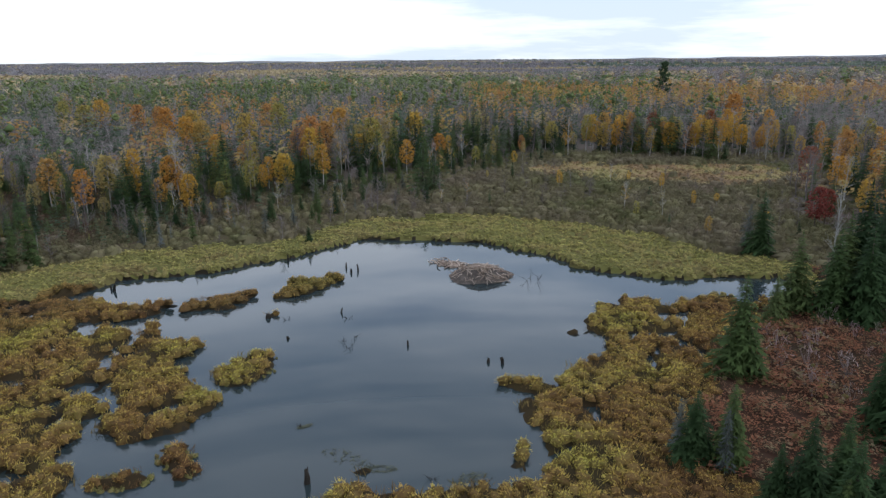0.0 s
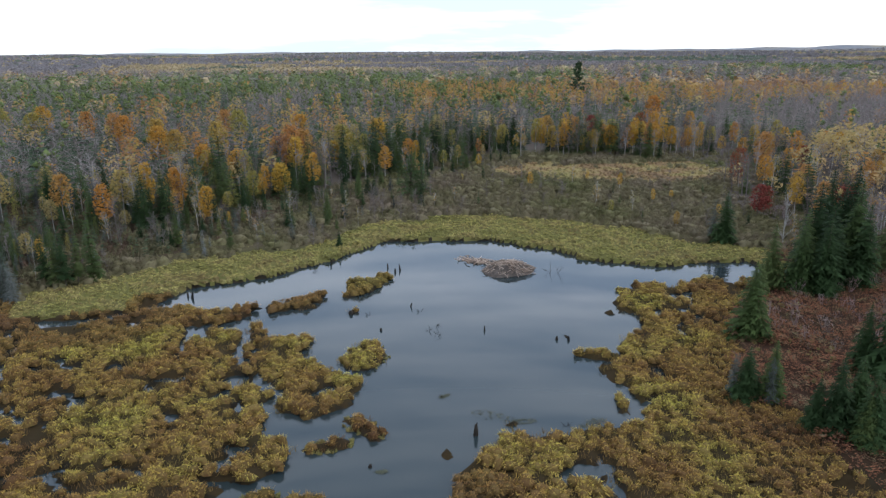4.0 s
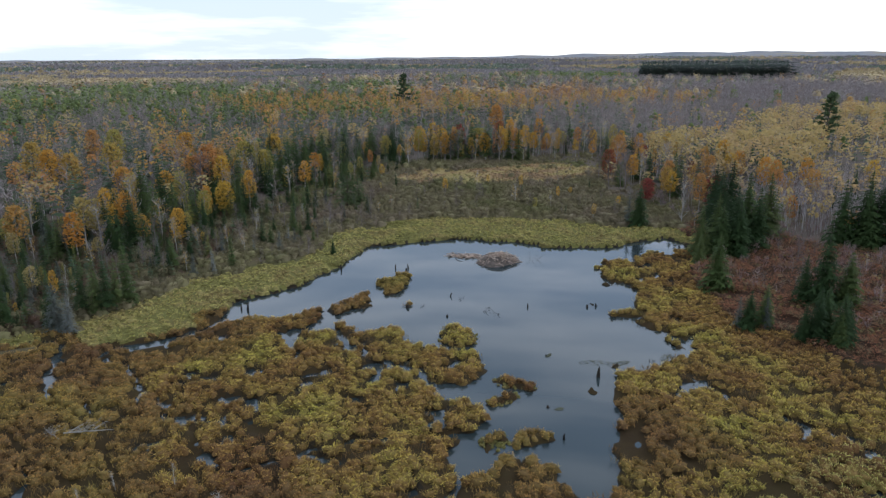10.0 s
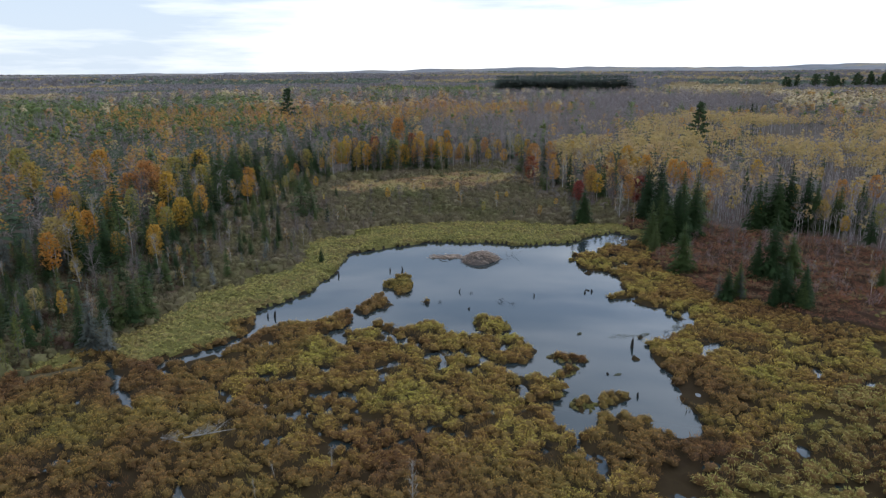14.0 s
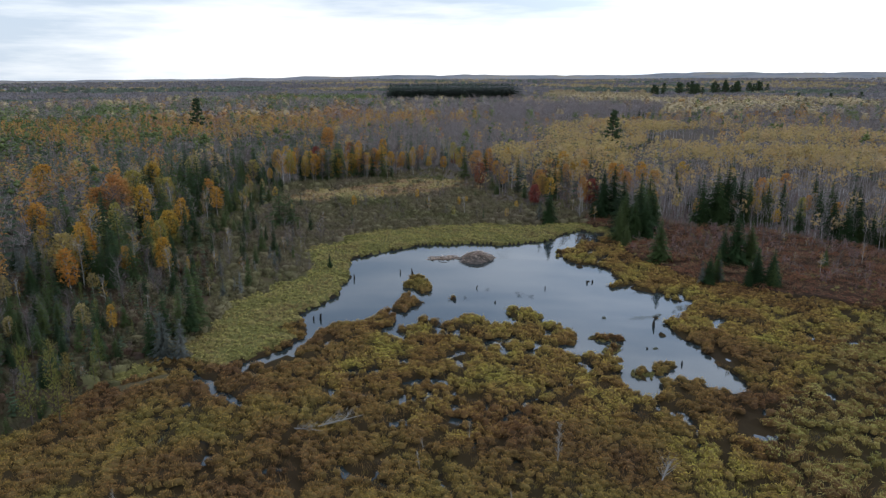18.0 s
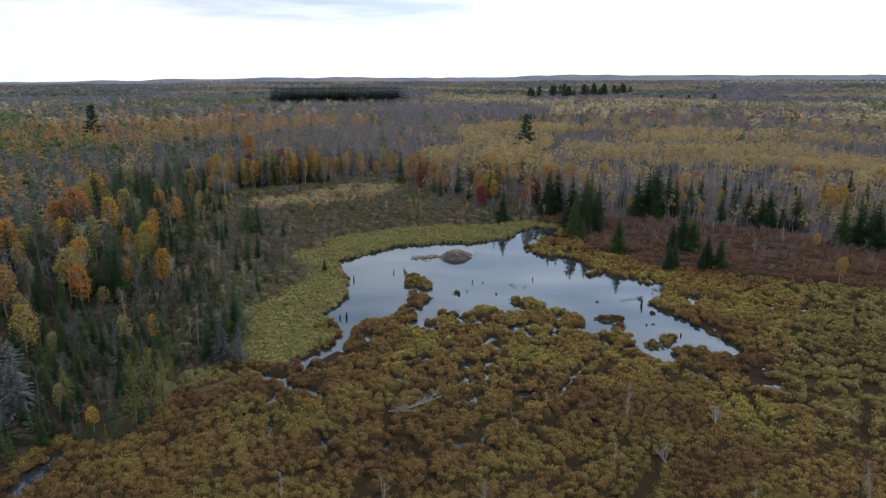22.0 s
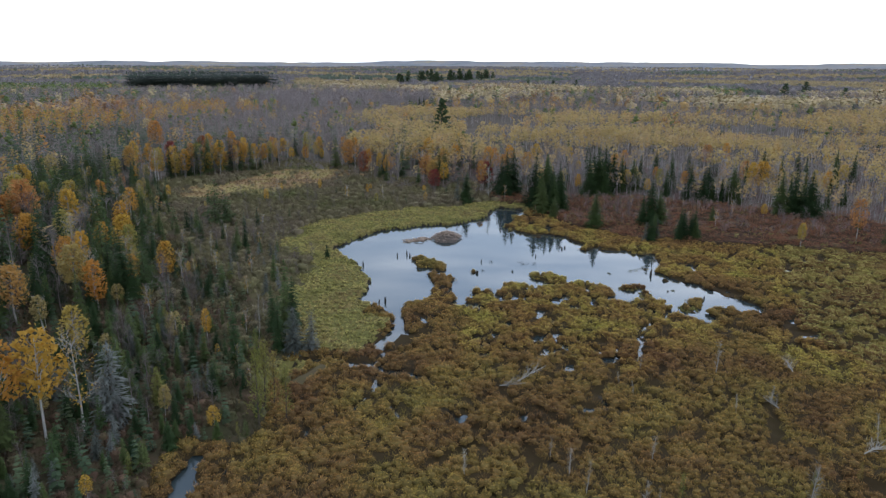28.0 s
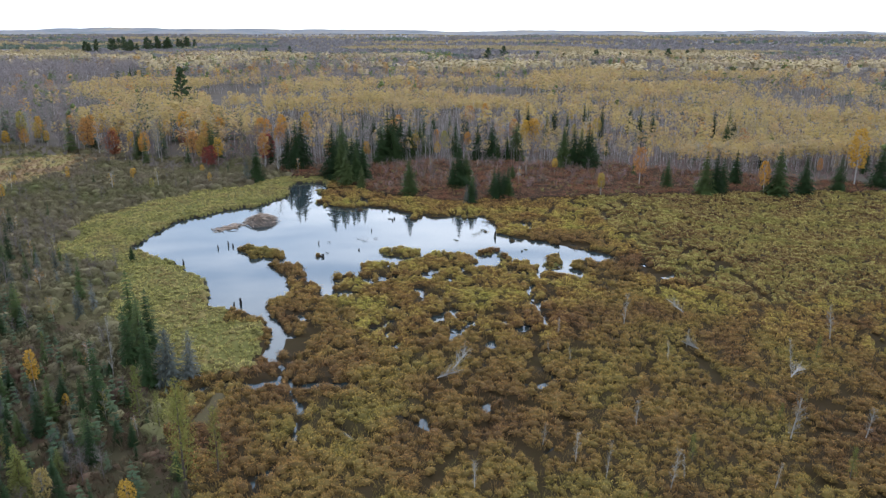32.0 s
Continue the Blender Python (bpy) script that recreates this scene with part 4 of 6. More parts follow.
# ---- trees: forms of unit height ----
def conifer(s, tiers, per, radius, bare=0.06, slot=0, droop=0.35, fine=True, ragged=0.2, taper=0.8, wider=0.36):
    for k in range(tiers):
        q = k / tiers
        z = bare + (1 - bare) * (q + random.uniform(-0.3, 0.3) / tiers)
        n = max(4, round(per * (1 - 0.6 * q)))
        turn = random.uniform(0, 6.28)
        for b in range(n):
            a = turn + 6.283 * b / n + random.uniform(-0.25, 0.25)
            R = (radius * (1 - q) ** taper + 0.012) * random.uniform(1 - ragged, 1 + ragged)
            ca, sa = math.cos(a), math.sin(a)
            wid = R * wider + 0.006
            lift = R * droop
            base, tip = Vector((0, 0, z)), Vector((ca * R, sa * R, z - lift))
            side = Vector((-sa, ca, 0)) * wid
            if fine:
                way = tip - base
                for f in (0.22, 0.48, 0.74):
                    p0, p1 = base + way * (f - 0.14), base + way * (f + 0.08)
                    sag = Vector((0, 0, -0.05 * R))
                    for g in (1, -1):
                        s.tri(p0, p1, base + way * (f + 0.2) + side * g * (1.35 - f) * random.uniform(1.0, 2.2) + sag * random.uniform(0, 3), slot)
                s.tri(base + way * 0.6 + side * 0.5, base + way * 0.6 - side * 0.5, tip, slot)
            else:
                mid = Vector((ca * R * 0.5, sa * R * 0.5, z - lift * 0.45))
                s.fan([base, mid + side, tip, mid - side], [(0, 1, 2), (0, 2, 3)], slot)
    s.fan([(0.012, 0, 0.95), (-0.006, 0.01, 0.95), (-0.006, -0.01, 0.95), (0, 0, 1.01)], [(0, 1, 3), (1, 2, 3), (2, 0, 3)], slot)


def bare_crown(s, limbs, twigs, low, radius, slot=0, w=0.006):
    for _ in range(limbs):
        z = random.uniform(low, 0.9)
        a = random.uniform(0, 6.283)
        R = radius * (1.1 - 0.55 * (z - low) / (1 - low)) * random.uniform(0.6, 1.1)
        p, q = Vector((0, 0, z)), Vector((math.cos(a) * R, math.sin(a) * R, min(1.0, z + random.uniform(0.10, 0.26))))
        s.twig(p, q, w, slot)
        for _ in range(twigs):
            f = random.uniform(0.25, 1.0)
            b = p.lerp(q, f)
            e = b + Vector((random.gauss(0, 0.05), random.gauss(0, 0.05), random.uniform(0.02, 0.11)))
            s.twig(b, e, w * random.uniform(0.5, 0.9), slot)


def lump(s, c, r, slot=0):
    """A closed knot of foliage, uneven all round."""
    turn = random.uniform(0, 6.283)
    pts = [Vector(c) + Vector((math.cos(turn + 1.2566 * i) * r, math.sin(turn + 1.2566 * i) * r, random.uniform(-0.35, 0.35) * r)) * random.uniform(0.75, 1.2) for i in range(5)]
    pts += [Vector(c) + Vector((0, 0, r * random.uniform(0.7, 1.1))), Vector(c) - Vector((0, 0, r * 0.8))]
    s.fan(pts, [(i, (i + 1) % 5, 5) for i in range(5)] + [((i + 1) % 5, i, 6) for i in range(5)], slot)


def leaf_crown(s, clumps, leaves, low, radius, size, slot=0, top=0.97, knot=0.0, spread=0.035):
    for _ in range(clumps):
        z = random.uniform(low, top)
        q = (z - low) / (top - low)
        R = radius * math.sin(math.pi * min(0.95, 0.18 + 0.72 * q)) ** 0.8
        a, r = random.uniform(0, 6.283), R * math.sqrt(random.random())
        c = Vector((math.cos(a) * r, math.sin(a) * r, z))
        if knot:
            lump(s, c, knot * random.uniform(0.7, 1.25), slot)
        for _ in range(leaves):
            s.leaf(c + Vector((random.gauss(0, spread), random.gauss(0, spread), random.gauss(0, spread))), size * random.uniform(0.6, 1.3), slot)


def puff(s, n, low, radius, size, slot=0, top=1.0):
    """A soft crown of leafy sprays, fullest above its middle."""
    for _ in range(n):
        z = random.uniform(low, top)
        q = (z - low) / (top - low)
        R = radius * math.sin(math.pi * min(0.95, 0.2 + 0.7 * q)) ** 0.8
        a, r = random.uniform(0, 6.283), R * math.sqrt(random.uniform(0.1, 1))
        s.spray((math.cos(a) * r, math.sin(a) * r, z), size * random.uniform(0.7, 1.3), slot)


def stem(s, r, top=0.95, bend=0.02, sides=5, slot=0, low=-0.03):
    bx, by = random.uniform(-bend, bend), random.uniform(-bend, bend)
    s.tube([(0, 0, low), (bx, by, 0.35 * top), (bx * 0.4, by * 0.4, 0.7 * top), (0, 0, top)], [r * 1.25, r * 0.85, r * 0.5, r * 0.15], sides, slot)


def near_form(kind, seed):
    """Trunk and crown of one form of a tree, at unit height."""
    random.seed(seed)
    t, c = Soup(), Soup()
    if kind == "spruce":
        stem(t, 0.018, 0.96, 0.003)
        conifer(c, 32, 14, random.uniform(0.19, 0.24), 0.03, ragged=0.45, wider=0.19)
    elif kind == "spire":
        stem(t, 0.012, 0.96, 0.006)
        conifer(c, 22, 8, random.uniform(0.11, 0.15), random.uniform(0.06, 0.2), ragged=0.4, taper=0.6, wider=0.3)
    elif kind == "fir":
        stem(t, 0.014, 0.95, 0.01)
        conifer(c, 20, 9, random.uniform(0.19, 0.24), 0.08, ragged=0.5, taper=0.65, droop=0.1, wider=0.14)
        for _ in range(160):
            z = random.uniform(0.12, 0.97)
            a, r = random.uniform(0, 6.283), 0.23 * (1.05 - z) ** 0.65 * math.sqrt(random.random())
            c.leaf((math.cos(a) * r, math.sin(a) * r, z), random.uniform(0.012, 0.024))
    elif kind == "grey":
        stem(t, 0.012, 0.97, 0.01)
        conifer(c, 26, 9, random.uniform(0.15, 0.19), 0.06, ragged=0.5, taper=0.6, droop=0.3, wider=0.10)
        bare_crown(c, 40, 3, 0.1, 0.16, w=0.0035)
    elif kind == "tamarack":
        stem(t, 0.011, 0.97, 0.012)
        bare_crown(c, 46, 1, 0.12, 0.17, w=0.005)
        for _ in range(330):
            z = random.uniform(0.14, 0.99)
            a, r = random.uniform(0, 6.283), 0.17 * (1.05 - z) ** 0.75 * math.sqrt(random.random())
            c.leaf((math.cos(a) * r, math.sin(a) * r, z), random.uniform(0.009, 0.019))
    elif kind == "pine":
        stem(t, 0.02, 0.95, 0.02)
        for k in range(24):
            z, a = 0.3 + 0.0285 * k, 2.4 * k + random.uniform(-0.4, 0.4)
            R = 0.24 * (1.02 - (z - 0.36) / 0.8) * random.uniform(0.6, 1.2)
            e = Vector((math.cos(a) * R, math.sin(a) * R, z + 0.04))
            t.twig((0, 0, z), e, 0.007)
            lump(c, e * 0.62 + Vector((0, 0, z * 0.38)), 0.045 * random.uniform(0.7, 1.2))
            for _ in range(36):
                f = random.uniform(0.3, 1.08)
                c.leaf((e.x * f + random.gauss(0, 0.022), e.y * f + random.gauss(0, 0.022), z + 0.04 * f + random.gauss(0, 0.014)), random.uniform(0.018, 0.036))
    elif kind in ("aspen", "pale"):
        stem(t, 0.011, 0.93, 0.02)
        bare_crown(t, 14, 1, 0.45, 0.15, w=0.005)
        puff(c, 440, random.uniform(0.28, 0.46), random.uniform(0.16, 0.23), 0.025)
        leaf_crown(c, 16, 6, 0.4, 0.16, 0.018, knot=0.03, spread=0.05)
    elif kind == "round":
        stem(t, 0.014, 0.85, 0.02)
        bare_crown(t, 16, 1, 0.3, 0.2, w=0.006)
        puff(c, 700, 0.24, 0.27, 0.026)
        leaf_crown(c, 30, 8, 0.3, 0.24, 0.018, knot=0.045, spread=0.05)
    elif kind == "thin":
        stem(t, 0.010, 0.95, 0.025)
        bare_crown(t, 30, 6, 0.3, 0.18, w=0.003)
        leaf_crown(c, 18, 12, 0.36, 0.15, 0.013)
    elif kind == "bare":
        stem(t, 0.012, 0.95, 0.03)
        bare_crown(c, 46, 8, 0.16, 0.25, w=0.003)
    elif kind == "alder":
        stem(t, 0.012, 0.9, 0.05)
        bare_crown(c, 46, 8, 0.06, 0.30, w=0.003)
    elif kind == "snag":
        stem(t, 0.010, 0.98, 0.02)
        bare_crown(c, 46, 2, 0.12, 0.14, w=0.0036)
    return t, c


TREES = {  # kind: name, label, category, trunk material, crown material, part name
    "spruce": ("spruce_tree", "dense dark green spruce with drooping boughs", "spruce tree", M_BARK, M_SPRUCE, "crown"),
    "spire": ("black_spruce_tree", "slender dark spire of a black spruce", "spruce tree", M_BARK, M_SPRUCE, "crown"),
    "grey": ("dying_spruce_tree", "grey half-dead spruce hung with lichen", "spruce tree", M_BARK, M_GREYTREE, "crown"),
    "tamarack": ("tamarack_tree", "feathery yellow-green tamarack at the bog's edge", "tamarack tree", M_BARK, M_TAMARACK, "crown"),
    "pine": ("pine_tree", "tall open-crowned dark green pine over the canopy", "pine tree", M_BARK, M_PINE, "crown"),
    "aspen": ("aspen_tree", "slim white-barked aspen with golden orange leaves", "aspen tree", M_BIRCH, M_ASPEN, "crown"),
    "pale": ("birch_tree", "white birch with thin pale yellow leaves", "birch tree", M_BIRCH, M_PALE, "crown"),
    "round": ("maple_tree", "broad autumn maple with a bright orange crown", "maple tree", M_BARK, M_ASPEN, "crown"),
    "thin": ("birch_sapling", "nearly bare white birch with a few orange leaves", "birch tree", M_BIRCH, M_ASPEN, "crown"),
    "bare": ("bare_tree", "leafless grey hardwood with fine twigs", "bare tree", M_BARE, M_BARE, "crown"),
    "fir": ("young_pine_tree", "soft bushy green young pine", "pine tree", M_BARK, M_YOUNGPINE, "crown"),
    "red": ("red_maple_tree", "small red-leaved maple among bare trees", "maple tree", M_BARK, M_RED, "crown"),
    "snag": ("dead_tree", "bleached dead tree standing in the marsh", "dead tree", M_DEAD, M_DEAD, "crown"),
    "alder": ("alder_tree", "low leafless grey alder spreading in the thicket", "alder tree", M_BARE, M_BARE, "crown"),
}
FORMS = {}


def form(kind, n):
    if (kind, n) not in FORMS:
        t, c = near_form("round" if kind == "red" else kind, 1000 + 37 * n + 7 * list(TREES).index(kind))
        spec = TREES[kind]
        FORMS[kind, n] = (soup_mesh(spec[0] + "_trunk", t, [spec[3]]), soup_mesh(spec[0] + "_crown", c, [spec[4]]))
    return FORMS[kind, n]


def ground_z(x, y):
    w, k, _ = plan(np.array([x]), np.array([y]))
    return float(height(np.array([x]), np.array([y]), w, k)[0])


def plant(kind, x, y, h, lean=0.02, wide=1.0, label="", z=None):
    spec = TREES[kind]
    n = random.randrange(6 if kind in ("spruce", "spire", "bare", "aspen") else 3)
    tree = new(spec[0])
    tree.matrix_basis = pose(x, y, (ground_z(x, y) if z is None else z) - 0.05, math.degrees(random.gauss(0, lean)), math.degrees(random.gauss(0, lean)), random.uniform(0, 360)) @ Matrix.Diagonal((h * wide, h * wide, h, 1))
    trunk, crown = form(kind, n)
    part("trunk", trunk, tree)
    part(spec[5], crown, tree)
    tagged(tree, label or spec[1], spec[2], group=spec[2] + "s")
    return tree


# ---- single trees round the pond ----
random.seed(5)
SPRUCES = [(25.9, 57.2, 8.4), (21.6, 36.6, 6.6), (22.8, 34.2, 6.4), (20.2, 37.4, 4.6), (24, 37.2, 6.2), (24.8, 34.8, 5.2), (38.4, 72.6, 8.6), (41.2, 70.4, 8.8), (43.6, 68.6, 9.4),
           (46.2, 71.4, 10.2), (47.6, 76.6, 12.2), (52.2, 74.4, 11.4), (44.4, 74.4, 9.6), (59.6, 75.4, 10.4), (50.4, 70.2, 9.6), (34.4, 68.8, 5.2), (65.6, 64, 11.2), (69.6, 62, 12.4),
           (72.2, 60.4, 12.8), (67.4, 60.2, 9.8), (33.6, 44.4, 10.8), (36.4, 42.6, 7.4), (32, 46.4, 7.0), (70.6, 35.6, 9.8), (73, 30.6, 9.2), (67.4, 31.8, 8.6), (71.2, 24, 9.4)]
SPRUCES_EAST = [(56.4, 12.8, 9.6), (57, 9.6, 9.9), (55.4, 5.8, 9.8), (58.6, 7.4, 8.6), (22.6, -13.6, 9.6), (23.6, -16.6, 8.6), (28.6, -6.6, 7.0), (31, -25, 8.0), (21, -37.6, 8.8),
                (25.4, -19.2, 7.4), (20.4, -30.4, 10.5), (61, 86.4, 12.0), (57.6, 87.4, 11.0), (62.4, 90.2, 9.6), (17.4, 43.6, 5.2), (19.6, 43, 5.6), (44.8, 96, 8.6),
                (22.4, 34.0, 4.2), (74.6, 55.6, 10.2), (78.4, 52.4, 9.2), (76, 58.6, 11.4), (26, -60, 10), (24, -48, 8)]
for sx, sy, sh in SPRUCES + SPRUCES_EAST:
    plant("spruce", sx, sy, sh * (1.2 if sx > 50 else 1.1), 0.012, random.uniform(1.0, 1.3))
for i in range(34):
    plant("spruce", random.uniform(70, 128), random.uniform(-55, 92), random.uniform(7.5, 12.5), 0.012, random.uniform(0.7, 1.0))
plant("spruce", -20.8, 105.6, 3.0, label="small lone fir in the shore sedge")
for sx, sy, sh in [(45.4, 96.6, 8.2), (44, 98.4, 7.0), (19, 42.2, 4.8), (16.6, 44.6, 4.4), (-64.6, 84.6, 6.0)]:
    plant("grey", sx, sy, sh)
plant("snag", 53, 91.6, 10.0, label="tall pale dead trunk behind the inlet")
# landmarks of the woods
for sx, sy, sh in [(-4.2, 145, 11.5), (-1.8, 143.6, 8.6), (-44.5, 142.8, 9.5), (-40.6, 141, 8.2), (-33.4, 150.4, 9.4), (-47.6, 146, 8)]:
    plant("fir", sx, sy, sh, wide=1.1, label="bushy green pine rising from the alder thicket")
plant("pine", 124, 404, 23.5, wide=1.0)
plant("pine", 183, 152, 21, wide=0.95)
for sx, sy, sh in [(-32.2, 174, 13.5), (-29, 177, 12), (-35.4, 176, 10.5), (-69.3, 192, 12), (-64, 190, 11), (105, 256, 13.5), (-54, 196, 12.5), (-33, 146, 8.5), (-54, 139, 9), (72, 116, 8), (76, 120, 8.5)]:
    plant("round", sx, sy, sh)
for sx, sy, sh in [(1062, 540, 21), (1078, 528, 24), (1090, 478, 22), (1120, 520, 25), (1150, 498, 23), (1175, 518, 27), (1190, 486, 22), (1215, 492, 26), (1236, 480, 28), (1260, 468, 24), (1290, 476, 26), (1330, 470, 22), (1360, 462, 25), (1393, 466, 22)]:
    plant("pine", sx, sy, sh, wide=1.2)
    for _ in range(2):
        plant("pine", sx + random.uniform(-16, 16), sy + random.uniform(-14, 14), sh * random.uniform(0.65, 0.95), wide=random.uniform(1.1, 1.5))
for sx, sy, sh in [(717, -117, 15), (722, -150, 12), (728, -191, 16), (731, -222, 13), (734, -260, 15), (752, -290, 17), (770, -322, 14), (795, -353, 16), (759, -63, 18), (817, -92, 19), (942, 276, 14), (960, 240, 13), (976, 208, 15)]:
    plant("pine", sx, sy, sh, wide=1.5)
for sx, sy, sh in [(579, -249, 14), (584, -244, 12), (415, -231, 10), (409, -234, 9), (402, -233, 10), (395, -236, 9), (385, -236, 10), (377, -238, 9), (420, 250, 10), (423, 255, 11), (418, 262, 9)]:
    plant("spruce", sx, sy, sh)
SPIRES = [(50, 196, 12.5), (52.6, 194, 13.5), (55, 195.4, 12), (57.4, 193, 14), (59.6, 194.6, 12.8), (61.8, 191.6, 13.6), (64, 193, 12), (48, 198.4, 13), (66.4, 190.4, 12.6), (45, 199, 11.5), (70, 189.6, 12), (54, 199, 13), (60, 198, 13.2)]
for sx, sy, sh in SPIRES:
    plant("spire", sx, sy, sh, 0.012, 1.15)
for i in range(30):
    plant("aspen" if i % 4 else "thin", 38 + 1.7 * i + random.uniform(-3.4, 3.4), 197 - 0.5 * i + random.uniform(-4.0, 9.0), random.uniform(6, 11.5), 0.05, random.uniform(0.8, 1.2))
for sx, sy, sh in [(60.4, 111, 6.8), (63, 113, 6.0), (92, 127, 6)]:
    plant("red", sx, sy, sh)
for sx, sy, sh in [(21.7, 12.1, 5.5), (24, 11.6, 5), (46, 17.6, 4.4), (31, -0.4, 9.6), (29, -55.6, 14), (21.2, -27.6, 8)]:
    plant("aspen", sx, sy, sh)

for sx, sy, sh in [(-86, 222, 12), (-52, 227, 13), (-32, 220, 12), (-92, 232, 12), (-118, 236, 12.5), (-123, 258, 13), (-74, 211, 12), (-58, 238, 12), (-137, 258, 12.5), (-105, 246, 12), (-52.6, 166, 10), (-8, 202, 12)]:
    plant("round", sx, sy, sh, wide=random.uniform(0.85, 1.1))
for tk, sx, sy, sh in [("pale", -62, 129, 10.5), ("aspen", -63.5, 123, 9), ("thin", -48.3, 131, 8.5), ("aspen", -73, 129, 10), ("aspen", -80.5, 110, 8.5), ("thin", -59.4, 128, 9), ("pale", -59.6, 131.5, 9.5)]:
    plant(tk, sx, sy, sh, wide=1.25)

# the bog wood on the west side
WEST = [("tamarack", -85.1, 79.6, 9.5), ("tamarack", -80.6, 80.5, 7.0), ("tamarack", -83, 77.4, 6.6), ("tamarack", -82.4, 80.6, 9.0), ("grey", -90.4, 94.6, 10.0), ("aspen", -96, 98.2, 12.5),
        ("aspen", -98.4, 101, 12.0), ("thin", -93.6, 95.6, 11.5), ("spire", -59.8, 90.2, 9.0), ("spire", -63, 91.4, 8.2), ("spire", -61.4, 90.6, 8.6), ("spire", -56.8, 93.2, 10.5),
        ("spire", -58.6, 91.6, 8.0), ("spire", -67, 88.2, 8.0), ("grey", -66, 86.4, 7.0), ("spire", -72.6, 91.2, 8.6), ("tamarack", -74.4, 86.8, 6.5), ("tamarack", -76.2, 84.4, 4.6)]
for tk, sx, sy, sh in WEST:
    plant(tk, sx, sy, sh, wide=1.5 if tk == "grey" else 1.0)
plant("snag", -64.8, 92.8, 7.5, wide=0.5, label="bleached dead trunk among the bog spruces")
plant("snag", -57.7, 96.6, 4.2, wide=0.4, label="short bleached dead trunk at the sedge edge")


def woodland(n_of, x0, x1, y0, y1, mix, high, seed, test, gap=1.5, rise=0.0):
    """Plants single trees of mixed kinds in a stretch of the plan, none closer than the gap."""
    rng = random.Random(seed)
    kinds, weights = zip(*mix)
    spots = np.random.default_rng(seed).uniform((x0, y0), (x1, y1), (n_of * 12, 2))
    w, k, woods = plan(spots[:, 0], spots[:, 1])
    z = height(spots[:, 0], spots[:, 1], w, k)
    good = test(k, w, woods)
    put = []
    for (x, y), h0, deep in zip(spots[good], z[good], -woods[good]):
        if len(put) == n_of:
            break
        if any((x - a) ** 2 + (y - b) ** 2 < gap * gap for a, b in put):
            continue
        put.append((x, y))
        kind = rng.choices(kinds, weights)[0]
        plant(kind, x, y, rng.uniform(*high) * {"grey": 0.85, "tamarack": 0.85, "spire": 1.15}.get(kind, 1.0) * (min(1.0, 0.34 + deep / rise) if rise else 1.0), 0.03, rng.uniform(0.85, 1.2), z=float(h0))


def in_woods(deep):
    return lambda k, w, woods: (k == 5) & (w < -1.5) & (woods < -0.5) & (woods > -deep)


def thicket(k, w, woods):
    return ((k == 2) | (k == 3)) & (w < -2.5)


woodland(70, -60, 0, 96, 150, [("spire", 2.5), ("alder", 4), ("grey", 2), ("thin", 1)], (2.5, 6), 25, thicket, 2.2)
woodland(60, 0, 75, 95, 165, [("alder", 5), ("spire", 0.7), ("thin", 1), ("aspen", 0.6)], (2.2, 5), 26, thicket, 3.0)
woodland(70, 34, 68, -10, 90, [("alder", 6), ("thin", 1.5), ("spruce", 0.6)], (1.8, 4.5), 27, thicket, 2.4)
woodland(110, -120, -68, 79, 112, [("spire", 3), ("grey", 3), ("fir", 1.6), ("bare", 1.8), ("tamarack", 1)], (2.5, 7.5), 28, in_woods(34), 1.5, 40)
woodland(150, -128, -68, 79, 110, [("spire", 3), ("spruce", 1.2), ("bare", 1.0), ("grey", 1.0), ("tamarack", 0.5)], (3, 8), 29, in_woods(32), 1.6, 40)
woodland(520, -165, -36, 80, 152, [("spire", 1.6), ("spruce", 1.6), ("bare", 2.8), ("grey", 2.6), ("aspen", 0.35), ("thin", 1.0), ("pale", 0.35), ("tamarack", 1.2), ("fir", 1.2)], (4.5, 11), 21, in_woods(75), 1.6, 78)
woodland(270, -60, 40, 110, 235, [("spire", 6.5), ("spruce", 1.8), ("bare", 2.6), ("aspen", 1.2), ("pale", 0.4), ("thin", 1.2), ("round", 0.35), ("fir", 1.4)], (6, 12.5), 22, in_woods(38), 1.9, 30)
woodland(200, 45, 125, 85, 230, [("bare", 4.5), ("aspen", 2.4), ("spire", 1.8), ("thin", 2.4), ("red", 0.3), ("round", 0.4)], (5, 11), 23, in_woods(40), 2.0)
woodland(70, 18, 120, -110, 96, [("bare", 1.5), ("aspen", 1.2), ("thin", 2.5), ("spruce", 1.4)], (5, 9), 24, in_woods(30), 2.4)

woodland(70, 60, 150, -15, 100, [("aspen", 2.2), ("thin", 2.2), ("bare", 1.8), ("spire", 1.0), ("round", 0.5)], (5.5, 10), 30, in_woods(95), 3.0)


